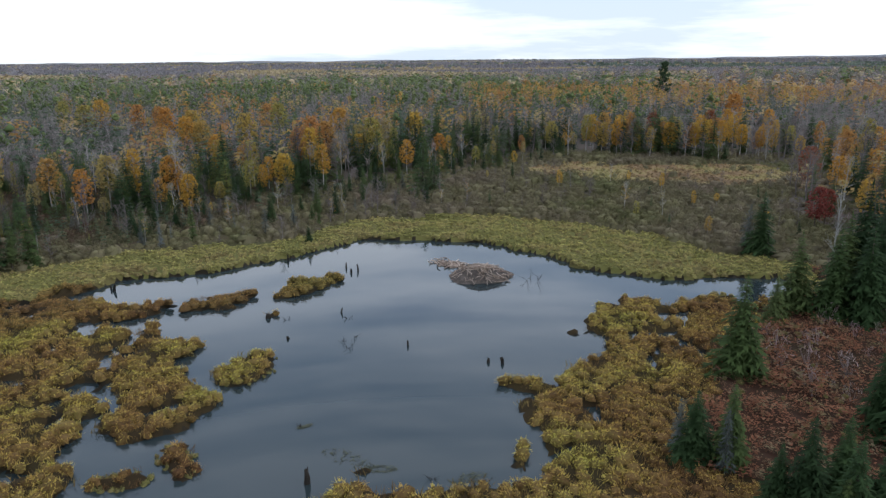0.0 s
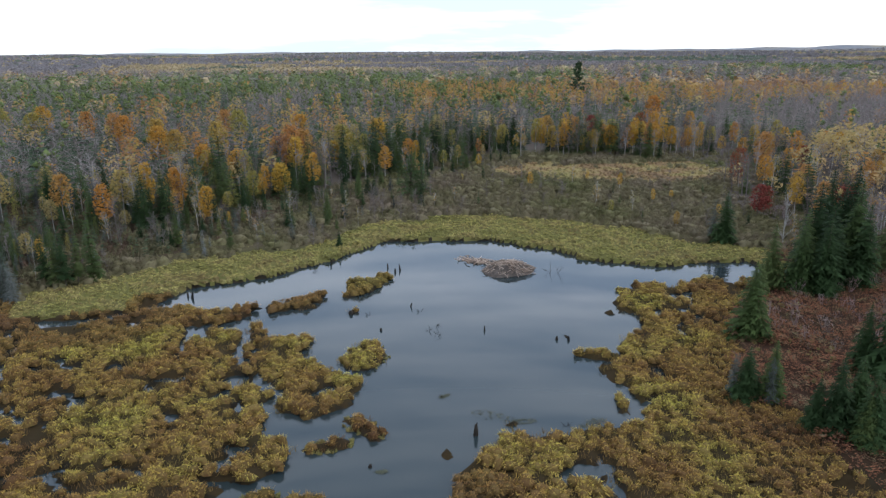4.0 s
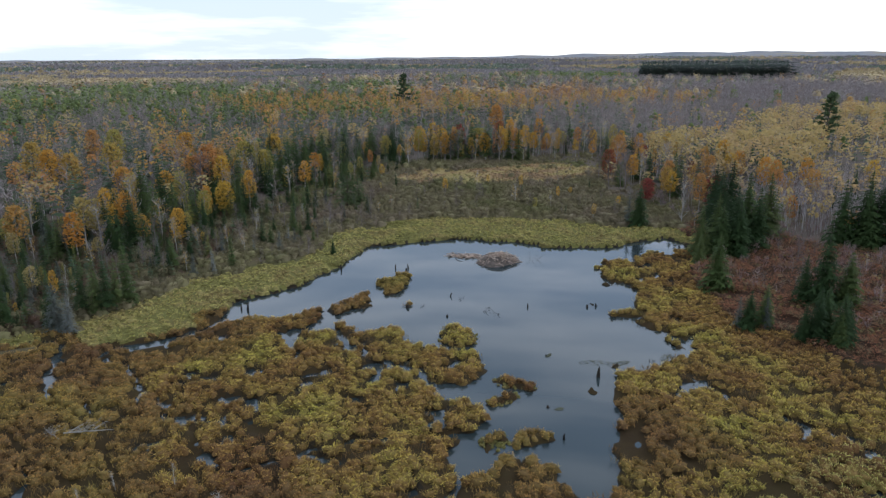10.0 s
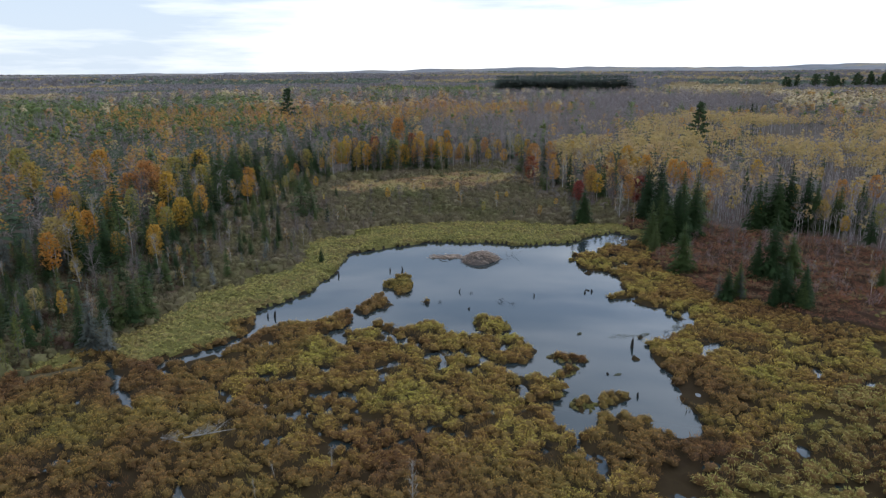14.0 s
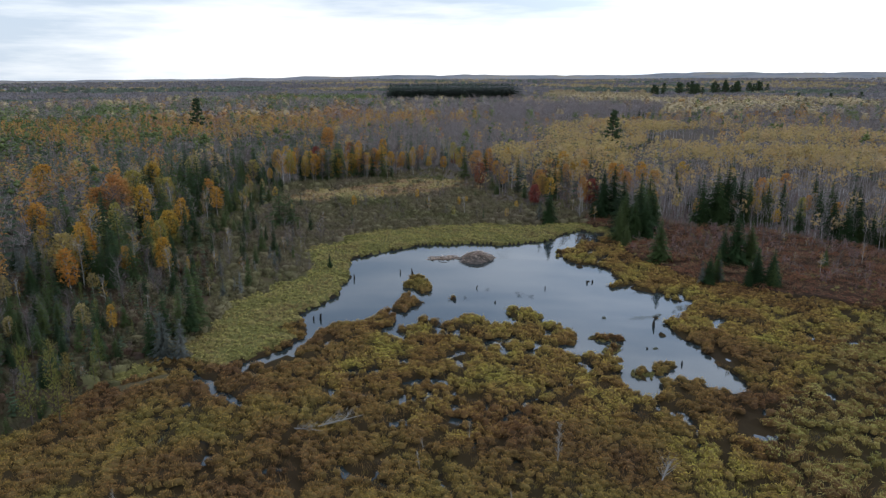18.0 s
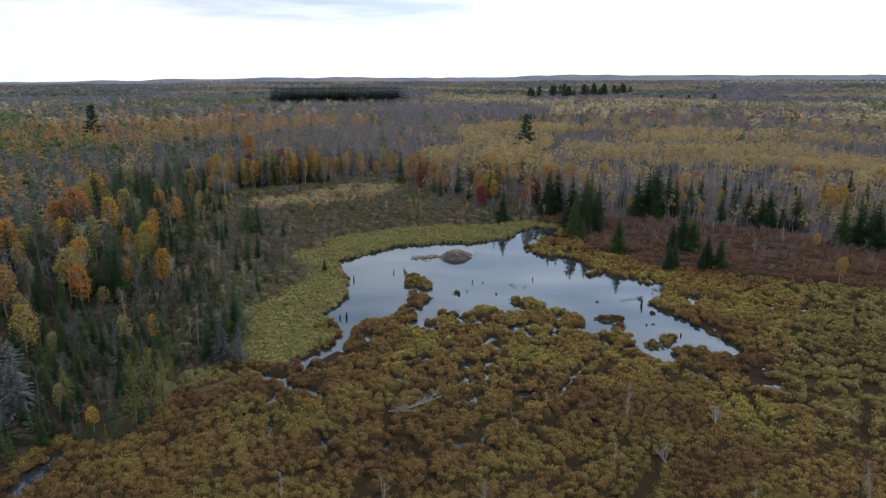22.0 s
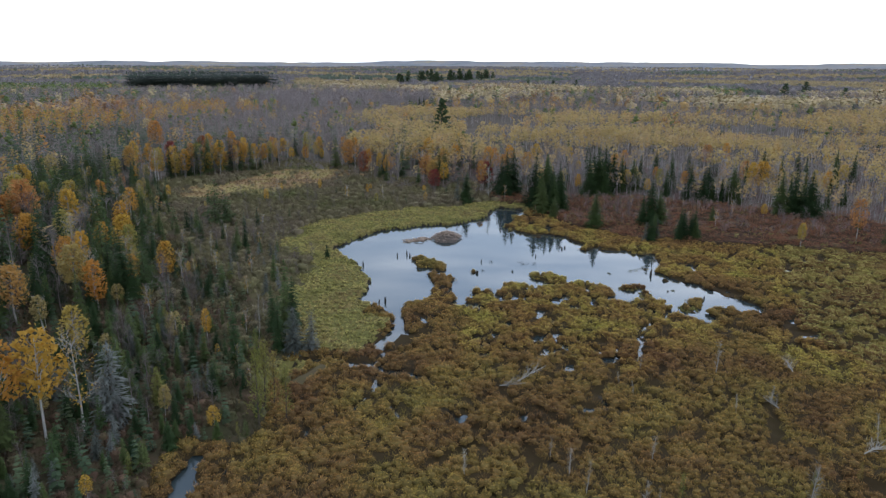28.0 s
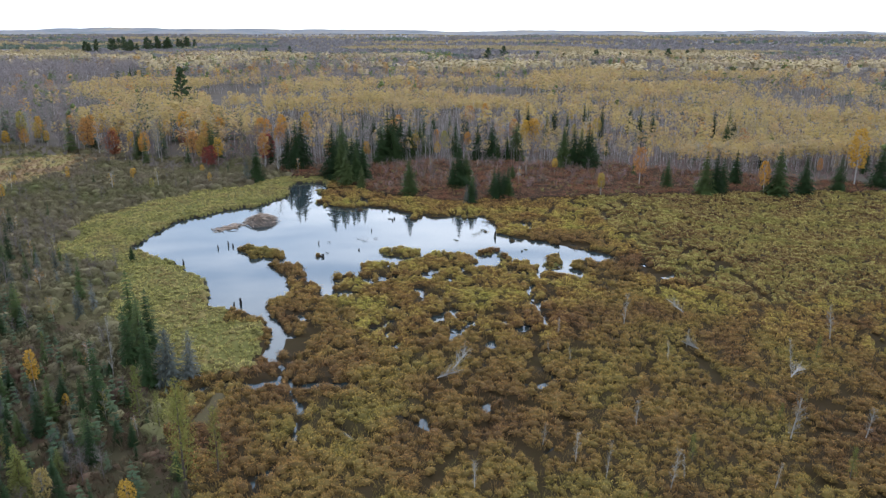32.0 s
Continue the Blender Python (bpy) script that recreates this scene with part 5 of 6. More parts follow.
# ---- woods out to the horizon ----
def far_form(kind, seed):
    random.seed(seed)
    s = Soup()
    if kind == "spruce":
        conifer(s, 8, 5, 0.15, 0.05, fine=False, ragged=0.3, taper=0.65)
    elif kind == "pine":
        for _ in range(6):
            z = random.uniform(0.3, 0.85)
            a, r = random.uniform(0, 6.283), 0.18 * (1.1 - z) ** 0.6 * math.sqrt(random.random())
            lump(s, (math.cos(a) * r, math.sin(a) * r, z), 0.09 * random.uniform(0.7, 1.2))
        for _ in range(10):
            z = random.uniform(0.25, 1)
            a, r = random.uniform(0, 6.283), 0.26 * (1.1 - z) ** 0.6 * math.sqrt(random.random())
            s.leaf((math.cos(a) * r, math.sin(a) * r, z), 0.045)
    else:
        for k in range(2):
            a = 1.57 * k
            d = Vector((math.cos(a), math.sin(a), 0)) * 0.006
            s.tri(-d, d, (0, 0, 0.9), 1)
        if kind == "bare":
            bare_crown(s, 10, 2, 0.14, 0.27, w=0.0075)
        elif kind == "pole":
            puff(s, 24, 0.56, 0.14, 0.055)
        elif kind == "wisp":
            bare_crown(s, 6, 1, 0.35, 0.15, w=0.008)
        elif kind == "gold":
            puff(s, 34, 0.55, 0.22, 0.055)
        else:
            puff(s, 34, 0.34, 0.19, 0.055)
    return s.arrays()


def mid_form(kind, seed):
    """The same trees as seen from half a kilometre and more: a broad crown over a short stem."""
    random.seed(seed)
    s = Soup()
    low = {"aspen": 0.3, "gold": 0.6, "bare": 0.2, "pine": 0.25}[kind]
    if kind != "bare":
        dome(s, 5, 2, 0.15, 0.62 - 0.6 * low, 0.4)
        s.v[:] = [(x, y, z + low) for x, y, z in s.v]
    if kind == "bare":
        bare_crown(s, 12, 1, low, 0.3, w=0.010)
    else:
        puff(s, 16, low, 0.24, 0.07)
    d = Vector((0.012, 0.008, 0))
    s.tri(-d, d, (0, 0, 0.8), 1)
    return s.arrays()


T_FAR = {k: [far_form(k, 300 + 11 * i) for i in range(5)] for k in ("spruce", "pine", "aspen", "gold", "bare", "pole", "wisp")}
T_MID = {k: [mid_form(k, 350 + 11 * i) for i in range(5)] for k in ("pine", "aspen", "gold", "bare")}
T_MID["spruce"] = T_FAR["spruce"]


def tuft(seed):
    """A far crown, one unit high: upright leafy blades set crosswise."""
    random.seed(seed)
    s = Soup()
    turn = random.uniform(0, 3)
    for k in range(3):
        a = turn + 1.05 * k
        d, lean = Vector((math.cos(a), math.sin(a), 0)), Vector((random.gauss(0, 0.1), random.gauss(0, 0.1), 0))
        w, u = random.uniform(0.28, 0.42), random.uniform(0.5, 0.75)
        s.tri(d * -w + Vector((0, 0, 0.1)), d * w + Vector((0, 0, 0.15)), lean + Vector((0, 0, random.uniform(0.85, 1.05))))
        s.tri(d * -w * 0.9 + lean + Vector((0, 0, u)), d * w * 0.9 + lean + Vector((0, 0, u + 0.1)), Vector((0, 0, -0.1)))
    return s.arrays()


def stands(x, y):
    """Shares of bare, autumn, gold, spruce and green pine trees in the stands of the plan."""
    n1, n2 = vnoise(x, y, 60, 51), vnoise(x, y, 130, 52)
    n3 = 0.65 * vnoise(x, y, 45, 53) + 0.35 * vnoise(x, y, 15, 54)
    r = np.hypot(x + 60, y - 30)
    ang = np.degrees(np.arctan2(y - 30, x + 60))
    bare = 0.45 + 0.5 * (n2 - 0.4)
    aut = 0.13 * np.clip((n1 - 0.56) * 6, 0, 1.6) + 0.02
    gold = 0.012 + 0 * r
    spr = 0.28 * np.clip((n3 - 0.4) * 4, 0, 1.5) + 0.03
    pine = 0.03 + 0 * r
    east = (x > 60) & (x < 560) & (y < 0.42 * x + 68 + 150 * (n2 - 0.5) + 50 * (n3 - 0.5)) & (y > -480)
    thick = np.clip((0.5 * n1 + 0.5 * n2 - 0.40) * 7, 0.08, 1)
    gold = np.where(east, 1.0 * thick, gold)
    bare = np.where(east, 0.26 + 0.65 * (1 - thick), bare)
    spr = np.where(east, np.where(x < 250, 0.35, 0.04), spr)
    aut = np.where(east, np.where((n3 > 0.6) | (x < 105), 0.16, 0.03), aut)
    grey = (ang > 26) & (ang < 52) & (r > 230) & (r < 640) & ~east
    bare = np.where(grey, 0.95, bare)
    aut, spr = np.where(grey, 0.03, aut), np.where(grey, 0.02, spr)
    green = (ang > 64) & (r > 300) & (r < 820)
    pine = np.where(green, 0.6 * np.clip((n1 - 0.3) * 3, 0.2, 1), pine)
    band = (x > 20) & (x < 330) & (y > 330) & (y < 520)
    aut = np.where(band, 0.55 * np.clip((n1 - 0.25) * 4, 0.2, 1), aut)
    aut = np.where((r > 340) & ~band & ~east, 0.45 * aut, aut)
    rim = (r < 330) & (ang > 40)
    aut, spr = np.where(rim, aut + 0.015, aut), np.where(rim, spr + 0.34, spr)
    bog = (x < -40) & (y < 150)
    spr, aut = np.where(bog, 0.45, spr), np.where(bog, 0.08, aut)
    far = r > 800
    f1, f2 = vnoise(x, y, 260, 56), vnoise(x, y, 190, 57)
    g, e = np.clip((f1 - np.where(ang < 42, 0.56, 0.70)) * 9, 0, 1), np.clip((f2 - 0.68) * 9, 0, 1)
    bare = np.where(far, 0.95 * (1 - g) * (1 - e) + 0.04, bare)
    gold, aut = np.where(far, 0.85 * g * (1 - e) + 0.015, gold), np.where(far, 0.04, aut)
    pine, spr = np.where(far, 0.8 * e + 0.008, pine), np.where(far, 0.012, spr)
    strip, mixed_gold, wall = poly_sd(x, y, GOLD_STRIP) > 0, poly_sd(x, y, MIXED_GOLD) > 0, poly_sd(x, y, GREY_STAND) > 0
    lively = np.clip((n1 - 0.4) * 5, 0.1, 1)
    bare, gold = np.where(mixed_gold, 0.5 * (1.15 - lively), bare), np.where(mixed_gold, 0.6 * lively, gold)
    aut, pine, spr = np.where(mixed_gold, 0.08, aut), np.where(mixed_gold, 0.06, pine), np.where(mixed_gold, 0.03, spr)
    bare, gold = np.where(strip, 0.05, np.where(wall, 1.0, bare)), np.where(strip, 1.0, np.where(wall, 0.0, gold))
    aut, pine, spr = np.where(strip | wall, 0.01, aut), np.where(strip | wall, 0.0, pine), np.where(strip | wall, 0.005, spr)
    p = np.stack([bare, aut, gold, spr, pine], 1)
    return p / p.sum(1, keepdims=True)


def ring(r0, r1, step, seed):
    rng = np.random.default_rng(seed)
    X, Y = np.meshgrid(np.arange(-r1, r1, step), np.arange(-r1, r1, step))
    x, y = X.ravel() + rng.uniform(-0.5, 0.5, X.size) * step - 60, Y.ravel() + rng.uniform(-0.5, 0.5, X.size) * step + 30
    r, ang = np.hypot(x + 60, y - 30), np.degrees(np.arctan2(y - 30, x + 60))
    rr = r + (vnoise(x, y, 70, 69) - 0.5) * 0.22 * np.clip(r, 0, 1500) * (r > 240)
    ok = (rr >= r0) & (rr < r1) & (ang > -52) & (ang < 132)
    return x[ok], y[ok], rng


PLANTATION = [(584, 693), (736, 584), (815, 672), (665, 790)]
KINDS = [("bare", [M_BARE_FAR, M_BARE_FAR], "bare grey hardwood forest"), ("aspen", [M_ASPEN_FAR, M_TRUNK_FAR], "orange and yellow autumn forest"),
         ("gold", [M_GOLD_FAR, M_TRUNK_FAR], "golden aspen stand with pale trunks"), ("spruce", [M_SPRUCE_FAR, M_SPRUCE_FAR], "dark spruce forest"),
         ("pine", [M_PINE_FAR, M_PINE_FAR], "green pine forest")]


def young(x, y):
    """The stretch of the plan that the young aspen stands cover."""
    return (x > 44) & (x < 260) & (y < 0.42 * x + 62 + 50 * (vnoise(x, y, 45, 79) - 0.5)) & (np.hypot(x + 90, y - 30) < 330)


def far_woods():
    # canopy colours with the haze of distance painted in
    hazed_mats = [M_CANOPY_BARE, M_CANOPY_GOLD, M_CANOPY_GOLD, M_CANOPY_PINE, M_CANOPY_PINE]
    for r0, r1, step, seed, high in ((0, 270, 3.4, 61, 9.2), (270, 520, 4.9, 62, 10.0), (520, 960, 7.6, 63, 11.0)):
        x, y, rng = ring(r0, r1, step, seed)
        w, k, woods = plan(x, y)
        keep = (k == 5) & (w < -1) & (woods < -2) & (~young(x, y) | (rng.random(len(x)) < 0.10))
        clear = ((x > 95) & (y < 0.42 * x + 60) & (0.7 * vnoise(x, y, 48, 60) + 0.3 * vnoise(x, y, 17, 61) > 0.60))
        keep &= ~clear & ~(poly_sd(x, y, PLANTATION) > 0) & ~((x < -40) & (y < 150))
        if r0 == 0:
            keep &= rng.random(len(x)) < np.clip((-woods - 6) / 40, 0.08, 0.95)
        x, y, w, k = x[keep], y[keep], w[keep], k[keep]
        p = np.cumsum(stands(x, y), 1)
        pick = (rng.random((len(x), 1)) > p).sum(1)
        z = height(x, y, w, k)
        h = high * np.where(pick == 2, rng.uniform(0.93, 1.07, len(x)), rng.uniform(0.68, 1.18, len(x))) * (0.85 + 0.3 * vnoise(x, y, 40, 59))
        if r0 == 0:
            h = h * np.clip(0.62 - woods[keep] / 110, 0.62, 1)
        for i, (kind, mats, label) in enumerate(KINDS):
            s = pick == i
            size = h[s] * (1.12 if kind == "spruce" else 1.0)
            if r0 > 500:
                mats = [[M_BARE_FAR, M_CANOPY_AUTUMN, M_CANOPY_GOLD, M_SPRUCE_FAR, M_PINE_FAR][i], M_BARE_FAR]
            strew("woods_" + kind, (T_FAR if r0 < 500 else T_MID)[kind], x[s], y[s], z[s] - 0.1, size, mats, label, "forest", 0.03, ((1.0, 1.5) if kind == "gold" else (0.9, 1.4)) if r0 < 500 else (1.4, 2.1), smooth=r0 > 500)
    # young aspen and birch stands of the east: slim stems, gold or already bare, in patches with open strips between
    for step, near, far, seed, high in ((2.0, 0, 185, 70, 7.0), (3.0, 185, 330, 74, 7.6)):
        x, y, rng = jitter(40, 300, -250, 190, step, seed)
        w, k, woods = plan(x, y)
        d = np.hypot(x + 90, y - 30) + 20 * (vnoise(x, y, 30, 75) - 0.5)
        patch = 0.55 * vnoise(x, y, 46, 72) + 0.3 * vnoise(x, y, 17, 73) + 0.15 * rng.random(len(x))
        s = (k == 5) & (woods < -3) & young(x, y) & (d >= near) & (d < far) & (vnoise(x, y, 34, 76) * 0.7 + vnoise(x, y, 11, 77) * 0.3 < 0.70)
        gold = rng.random(len(x)) < np.clip((patch - 0.40) * 6, 0.06, 0.92)
        h = high * (0.75 + 0.5 * vnoise(x, y, 38, 78)) * rng.uniform(0.9, 1.1, len(x))
        front = x - (158 - ((y - 60) / 80) ** 2 * 5 + 6 * (vnoise(x, y, 14, 80) - 0.5))
        low = (front > -26) & (front < 0) & (np.abs(y - 20) < 105)
        gold = np.where(low, False, gold | ((front >= 0) & (front < 30) & (np.abs(y - 20) < 105) & (rng.random(len(x)) < 0.8)))
        near_slope = (x < 142 + 14 * (vnoise(x, y, 22, 83) - 0.5)) & (y > -18)
        gold &= ~near_slope | (rng.random(len(x)) < 0.3)
        h = np.where(low, 0.42 * h, h)
        z = height(x, y, w, k) - 0.1
        for sel, kind, mats, label in ((s & gold, "pole", [M_GOLD_FAR, M_TRUNK_FAR], "slim pale-trunked golden young aspens"), (s & ~gold, "wisp", [M_BARE_FAR, M_TRUNK_FAR], "slim leafless young birches and aspens")):
            strew("woods_young", T_FAR[kind], x[sel], y[sel], z[sel], h[sel], mats, label, "forest", 0.04, (0.9, 1.5))
    x, y, rng = jitter(390, 615, 262, 475, 3.6, 81)
    s = poly_sd(x, y, GREY_STAND) > 0
    strew("woods_bare", T_FAR["wisp"], x[s], y[s], 0 * x[s], rng.uniform(11, 13.5, s.sum()), [M_BARE_FAR, M_TRUNK_FAR], "dense stand of tall leafless grey trees", "forest", 0.02, (0.9, 1.4))
    x, y, rng = jitter(-128, -30, 80, 140, 2.2, 82)
    w, k, woods = plan(x, y)
    s = (k == 5) & (w < -1.5) & (woods < -1) & (rng.random(len(x)) < 0.55)
    strew("bog_spruces", T_FAR["spruce"], x[s], y[s], height(x, y, w, k)[s] - 0.1, rng.uniform(1.4, 4.2, s.sum()), [M_SPRUCE_FAR], "low dark spruces crowding the bog wood", "forest", 0.03, (1.0, 1.5))
    x, y, rng = jitter(575, 830, 570, 800, 5.2, 64)
    s = poly_sd(x, y, PLANTATION) > 0
    strew("woods_plantation", T_FAR["spruce"], x[s], y[s], 0 * x[s], rng.uniform(25, 28, s.sum()), [M_PLANTED], "dark conifer plantation block far off", "forest", 0.01, (1.5, 2.0))
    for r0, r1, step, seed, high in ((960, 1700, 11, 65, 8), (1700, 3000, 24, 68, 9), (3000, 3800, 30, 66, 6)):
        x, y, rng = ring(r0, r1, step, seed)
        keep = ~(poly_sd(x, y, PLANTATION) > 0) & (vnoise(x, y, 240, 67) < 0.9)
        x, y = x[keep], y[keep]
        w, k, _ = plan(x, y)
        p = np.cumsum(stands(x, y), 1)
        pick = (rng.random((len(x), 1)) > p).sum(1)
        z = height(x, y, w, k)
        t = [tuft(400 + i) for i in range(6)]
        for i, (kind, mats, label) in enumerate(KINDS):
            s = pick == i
            strew("distant_" + kind, t, x[s], y[s], z[s] - 1.5, high * rng.uniform(0.75, 1.2, s.sum()), [hazed_mats[i]], label + " far off", "forest", 0.0, (1.2, 2.2))


far_woods()


# ---- the pond's own things ----
def rod(length, r, seed, sides=5):
    random.seed(seed)
    s = Soup()
    b = length * 0.06
    s.tube([(0, 0, 0), (random.uniform(-b, b), random.uniform(-b, b), length * 0.5), (0, 0, length)], [r, r * 0.85, r * 0.55], sides)
    return s


def lodge(x, y):
    random.seed(77)
    body = new("beaver_lodge")
    body.matrix_basis = pose(x, y, 0)
    tagged(body, "domed beaver lodge of peeled sticks and mud in open water", "beaver lodge")
    n, m = 40, 14
    v, f = [], []
    for j in range(m):
        q = j / (m - 1)
        for i in range(n):
            a = 2 * math.pi * i / n
            rr = (4.4 + 0.5 * math.sin(2 * a + 0.7) + 0.3 * math.sin(5 * a)) * (1 - q) ** 0.8
            z = -0.25 + 1.75 * math.sin(q * 1.35) ** 1.1 + noise.noise((rr * math.cos(a), rr * math.sin(a), q)) * 0.16
            v.append((rr * math.cos(a), rr * math.sin(a) * 0.86, z))
    for j in range(m - 1):
        for i in range(n):
            a, b = j * n + i, j * n + (i + 1) % n
            f.append((a, b, b + n, a + n))
    part("mound", mesh_of("lodge_mound", v, f, [M_LODGE], smooth=True), body, "packed mud and twigs")
    rods = [soup_mesh("lodge_stick", rod(1.0, 0.042, 500 + i), [M_STICK]) for i in range(6)]
    for i in range(300):
        a, q = random.uniform(0, 6.283), random.random() ** 0.7
        rr = 4.1 * q
        zz = -0.1 + 1.6 * math.cos(q * 1.5) ** 0.9 + random.uniform(0, 0.12)
        st = part("stick", rods[i % 6], body)
        L = random.uniform(0.7, 1.7) * (1.15 - 0.4 * q)
        slope = 6 + 26 * q
        st.matrix_basis = pose(rr * math.cos(a), rr * math.sin(a) * 0.86, zz, 90 + slope * random.choice((-1, 1, 1, 0.2)) * 0.5 + random.gauss(0, 5), 0, math.degrees(a) + 90 + random.gauss(0, 45)) @ Matrix.Diagonal((L, L, L, 1)) @ Matrix.Translation((0, 0, -0.5))


lodge(5.0, 88.4)


def raft(x, y, turn):
    random.seed(78)
    base = new("food_cache")
    base.matrix_basis = pose(x, y, 0, 0, 0, turn)
    tagged(base, "low raft of sunken branches beside the beaver lodge", "branch pile")
    rods = [soup_mesh("cache_stick", rod(1.0, 0.034, 520 + i), [M_STICK]) for i in range(4)]
    for i in range(90):
        st = part("stick", rods[i % 4], base)
        L = random.uniform(0.9, 2.4)
        st.matrix_basis = pose(random.gauss(0, 1.7), random.gauss(0, 0.6), random.uniform(-0.02, 0.22), 90 + random.gauss(0, 7), 0, random.uniform(0, 360)) @ Matrix.Diagonal((L * 1.4, L * 1.4, L, 1)) @ Matrix.Translation((0, 0, -0.5))


raft(1.2, 94.2, -40)


def stump(x, y, h, r, seed, lean=4):
    random.seed(seed)
    s = Soup()
    pts = [(0, 0, -0.6), (random.uniform(-r, r) * 0.4, 0, h * 0.4), (random.uniform(-r, r) * 0.5, random.uniform(-r, r) * 0.5, h)]
    s.tube(pts, [r * 1.35, r, r * 0.55], 7)
    for _ in range(3):
        a = random.uniform(0, 6.28)
        s.twig((math.cos(a) * r * 0.4, math.sin(a) * r * 0.4, h * 0.9), (math.cos(a) * r * 0.6, math.sin(a) * r * 0.6, h * 1.2), r * 0.35)
    ob = new("stump", soup_mesh("stump", s, [M_STUMP]))
    ob.matrix_basis = pose(x, y, 0, random.gauss(0, lean), random.gauss(0, lean), random.uniform(0, 360))
    tagged(ob, "black rotten stump standing in the pond", "stump", group="stumps in the pond")


for i, (sx, sy, sh, sr) in enumerate([(-9.4, 41.9, 1.15, 0.2), (-11.6, 91.6, 0.9, 0.13), (-12.4, 90.6, 0.6, 0.15), (-13.4, 93, 0.7, 0.12), (-11.6, 75.2, 0.6, 0.1), (-3.6, 65.6, 0.55, 0.1),
                                      (-16.1, 67.6, 0.3, 0.16), (-41.2, 83.6, 0.9, 0.17), (-42, 84.4, 0.6, 0.13), (4.2, 61.4, 0.4, 0.16), (5.5, 61, 0.45, 0.16), (-19.6, 73.8, 0.5, 0.3),
                                      (-18.9, 38.5, 0.22, 0.16), (8.4, 56.2, 0.8, 0.12), (-22.2, 96.8, 0.9, 0.14), (-21.2, 32.4, 0.5, 0.12)]):
    stump(sx, sy, sh, sr, 600 + i)


def drowned_branch(x, y, size, seed):
    random.seed(seed)
    ob = new("drowned_branch")
    ob.matrix_basis = pose(x, y, 0)
    tagged(ob, "thin dead branch sticking out of the water", "branch", group="drowned branches")
    for _ in range(5):
        s = Soup()
        a = random.uniform(0, 6.28)
        p = Vector((random.gauss(0, 0.2), random.gauss(0, 0.2), -0.15)) * size
        q = p + Vector((math.cos(a) * random.uniform(0.3, 1.1), math.sin(a) * random.uniform(0.3, 1.1), random.uniform(0.25, 0.9))) * size
        s.tube([p, p.lerp(q, 0.5) + Vector((0.04, 0.02, 0)) * size, q], [0.03, 0.022, 0.008], 5)
        for _ in range(2):
            b = p.lerp(q, random.uniform(0.4, 0.9))
            s.twig(b, b + Vector((random.gauss(0, 0.3), random.gauss(0, 0.3), random.uniform(0.05, 0.3))) * size, 0.02)
        part("limb", soup_mesh("drowned_limb", s, [M_STUMP]), ob)


for i, (sx, sy, ss) in enumerate([(-9.4, 65, 1.2), (-9.2, 67.8, 0.8), (-10.2, 66.4, 0.9), (11.8, 87, 2.4), (-17.4, 73, 0.5), (-11.3, 49.5, 0.5), (2.2, 41.8, 1.0), (-1, 42.6, 0.9), (-10.6, 73.4, 0.7)]):
    drowned_branch(sx, sy, ss, 650 + i)


def weed(x, y, a, b, turn, seed):
    random.seed(seed)
    s = Soup()
    for _ in range(90):
        u, t = math.sqrt(random.random()), random.uniform(0, 6.28)
        c = Vector((u * a * math.cos(t), u * b * math.sin(t), 0.012 + random.uniform(0, 0.02)))
        d = Vector((random.gauss(0, 1), random.gauss(0, 1), 0)).normalized() * random.uniform(0.1, 0.35)
        s.tri(c - d, c + d, c + Vector((-d.y, d.x, 0.02)) * 0.25)
    ob = new("floating_weed", soup_mesh("floating_weed", s, [M_WEED]))
    ob.matrix_basis = pose(x, y, 0, 0, 0, turn)
    tagged(ob, "thin mat of grey-green weed afloat on the pond", "water weed", group="weed mats")


for i, (sx, sy, a, b, t) in enumerate([(-7, 45, 2.3, 0.9, -35), (-4.6, 43.6, 1.2, 0.5, 0), (-11, 49.6, 0.6, 0.2, 30), (-18, 37.6, 0.5, 0.25, 0), (1.6, 42.4, 1.4, 0.6, 20)]):
    weed(sx, sy, a, b, t, 680 + i)


def reeds(x, y, a, b, turn, seed, n=46):
    rng = np.random.default_rng(seed)
    t, u = rng.uniform(0, 6.283, n), np.sqrt(rng.random(n))
    c, s = math.cos(radians(turn)), math.sin(radians(turn))
    px, py = u * a * np.cos(t), u * b * np.sin(t)
    ob = strew("reed_bed", T_SEDGE, px * c - py * s, px * s + py * c, np.full(n, -0.05), rng.uniform(0.4, 0.65, n), [M_SHORE_THATCH, M_REED], "bright green sedge growing out of the shallow water", "sedge clump", 0.2, (0.7, 1.1))
    ob.matrix_basis = Matrix.Translation((x, y, 0))
    tagged(ob, group="sedge clumps in the pond")
    ob["kind"] = "thing"


for i, isl in enumerate(ISLETS[2:6]):
    reeds(isl[0], isl[1], isl[2] * 1.1, isl[3] * 1.2, isl[4], 700 + i)

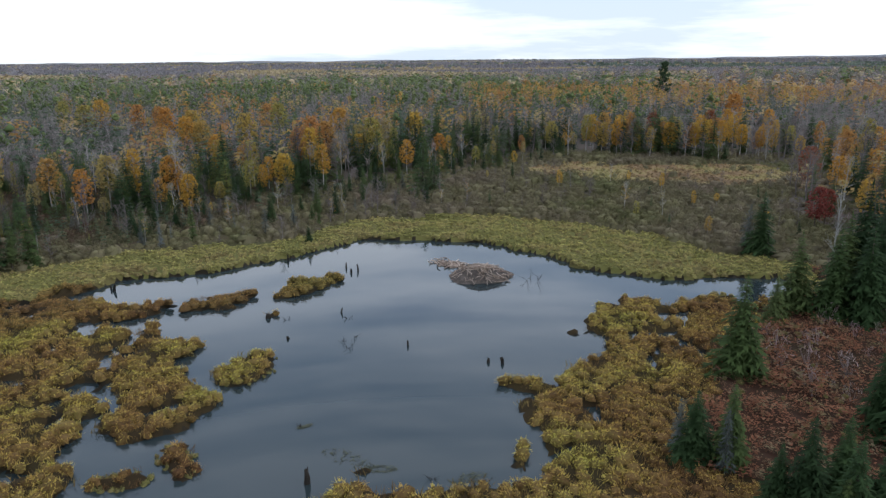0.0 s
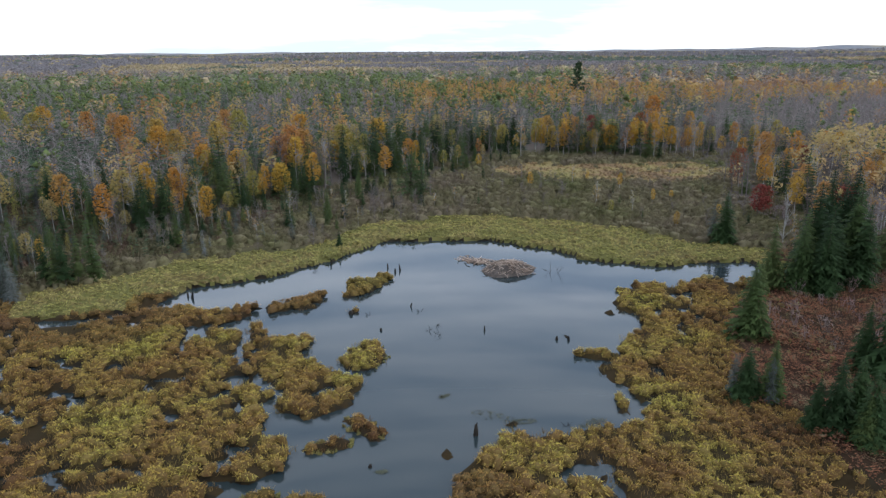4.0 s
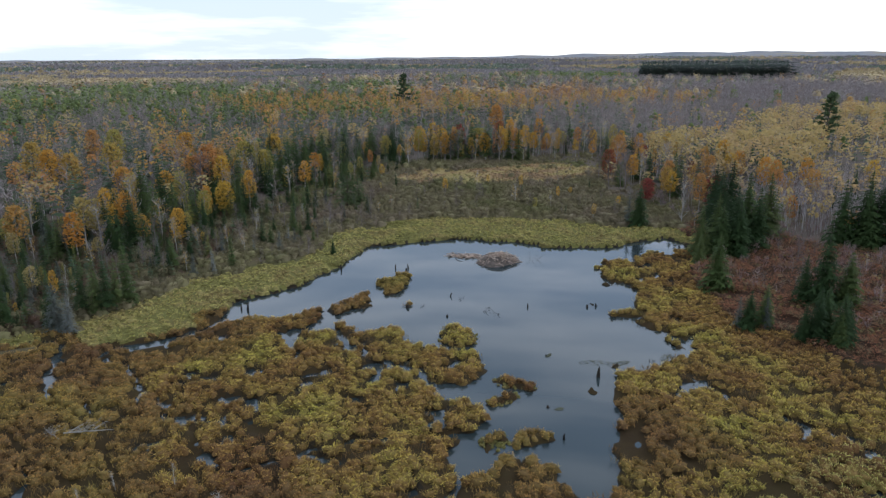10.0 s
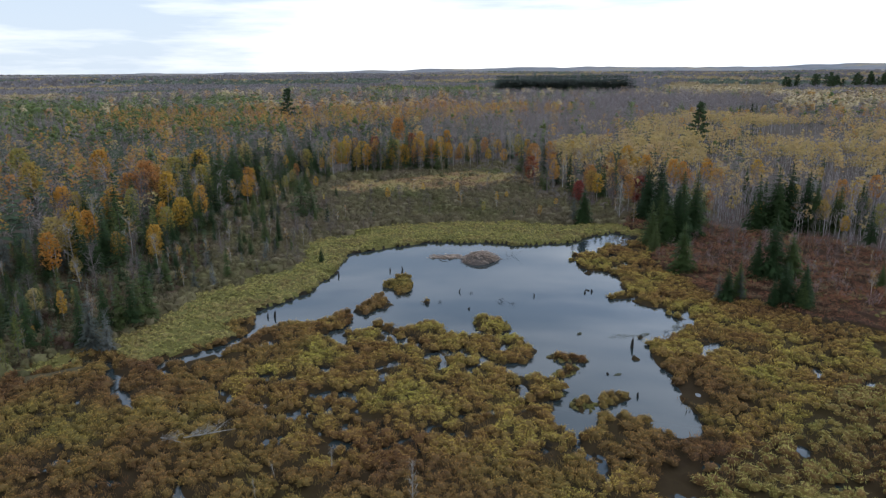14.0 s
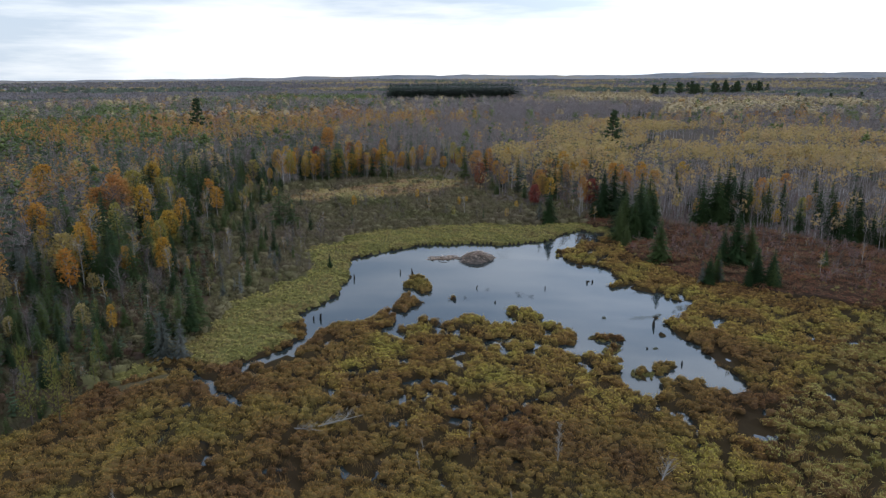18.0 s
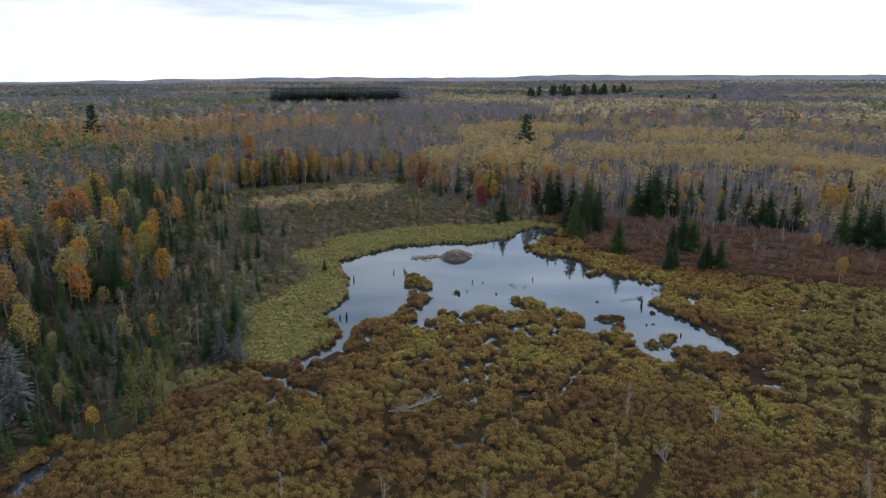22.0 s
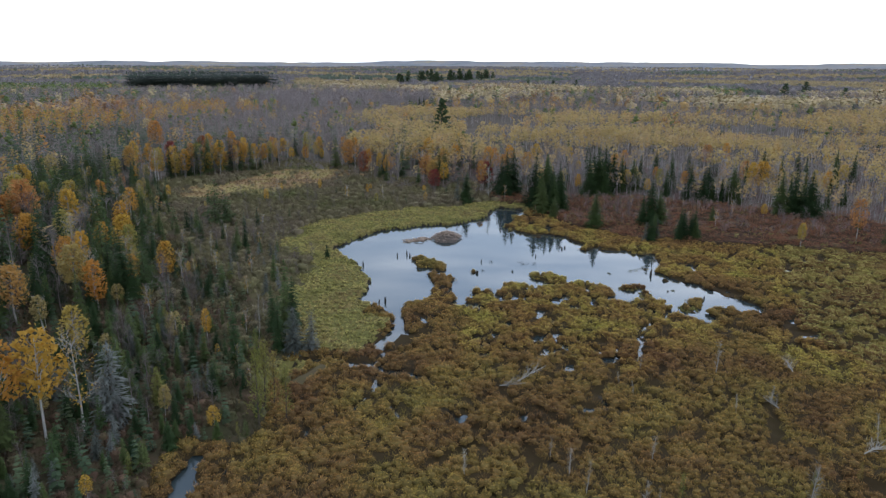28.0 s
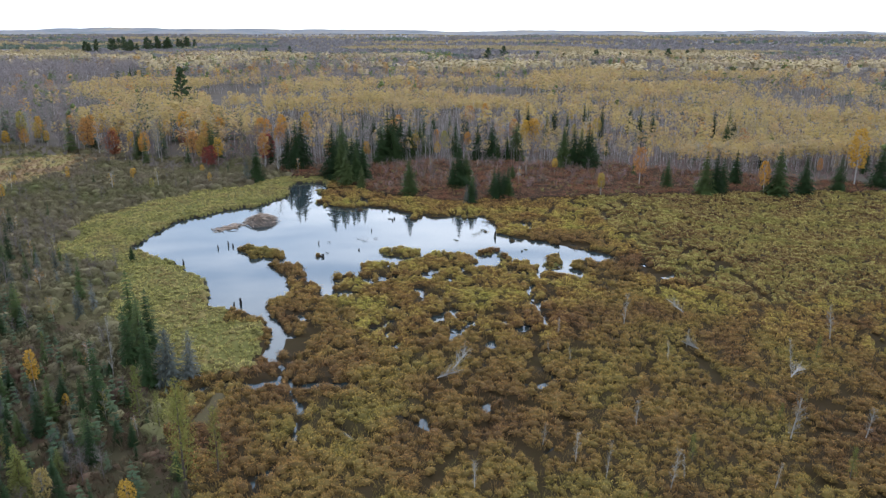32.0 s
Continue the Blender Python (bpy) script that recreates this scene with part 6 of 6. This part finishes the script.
# dead trees, standing and fallen, on the open marsh
random.seed(9)
for sx, sy, sh in [(-53.9, 31.4, 4.6), (-81.5, 24.2, 5.2), (-86.2, 43.6, 3.8), (-83.5, 45.6, 3.2), (-88.2, 38.6, 3.8), (-59.8, 6.6, 5.0), (-66.6, 15.6, 3.4), (-60, 25.4, 2.6), (-64.4, 29.5, 2.6),
                   (-78, 38.1, 2.8), (-87, 55.2, 3.0), (-80.7, 48, 2.4), (-82.1, 17.1, 3.4), (-87, 36.9, 2.6), (-63.7, 41, 2.0), (-88.9, 29.8, 2.8), (-56.3, 40.8, 2.6), (-60.9, 43, 1.8)]:
    plant("snag", sx, sy, sh, 0.07, random.uniform(0.7, 1.3))
for sx, sy, sh in [(-88.1, 22.6, 3.4), (-84.4, 35.1, 3.0), (-65.6, 12, 3.4), (-78.2, 23.4, 2.2), (-92, 30, 3.0), (-75, 19, 2.4), (-93, 50, 2.4), (-91, 42, 2.0)]:
    plant("tamarack", sx, sy, sh, 0.04, 1.1, label="small yellowing tamarack in the open bog")


def fallen(x, y, length, turn, seed):
    random.seed(seed)
    s = Soup()
    s.tube([(0, 0, 0), (0.06, 0, length * 0.5), (0, 0, length)], [0.07, 0.05, 0.015], 6)
    for _ in range(26):
        z = random.uniform(0.05, 0.6) * length
        a = random.uniform(0.2, 2.94)
        r = random.uniform(0.5, 1.5)
        tip = Vector((math.cos(a) * r, math.sin(a) * r * 0.9, z + random.uniform(0.5, 0.55 * length)))
        s.twig((0, 0, z), tip, 0.03)
        for _ in range(3):
            q = Vector((0, 0, z)).lerp(tip, random.uniform(0.4, 0.9))
            s.twig(q, q + Vector((random.gauss(0, 0.25), random.gauss(0, 0.25), random.uniform(0.1, 0.5))), 0.014)
    ob = new("fallen_dead_tree", soup_mesh("fallen_dead_tree", s, [M_DEAD]))
    ob.matrix_basis = pose(x, y, ground_z(x, y) + 0.4, 84, 0, turn)
    tagged(ob, "bleached fallen tree with bare branches on the marsh", "fallen tree", group="fallen trees")


for i, (sx, sy, L, t) in enumerate([(-65, 55, 5.2, 60), (-66.6, 57, 3.6, 20), (-50.6, 22, 3.6, 100), (-70, 17.6, 3.0, 40), (-62.2, 24.8, 2.4, 130)]):
    fallen(sx, sy, L, t, 740 + i)
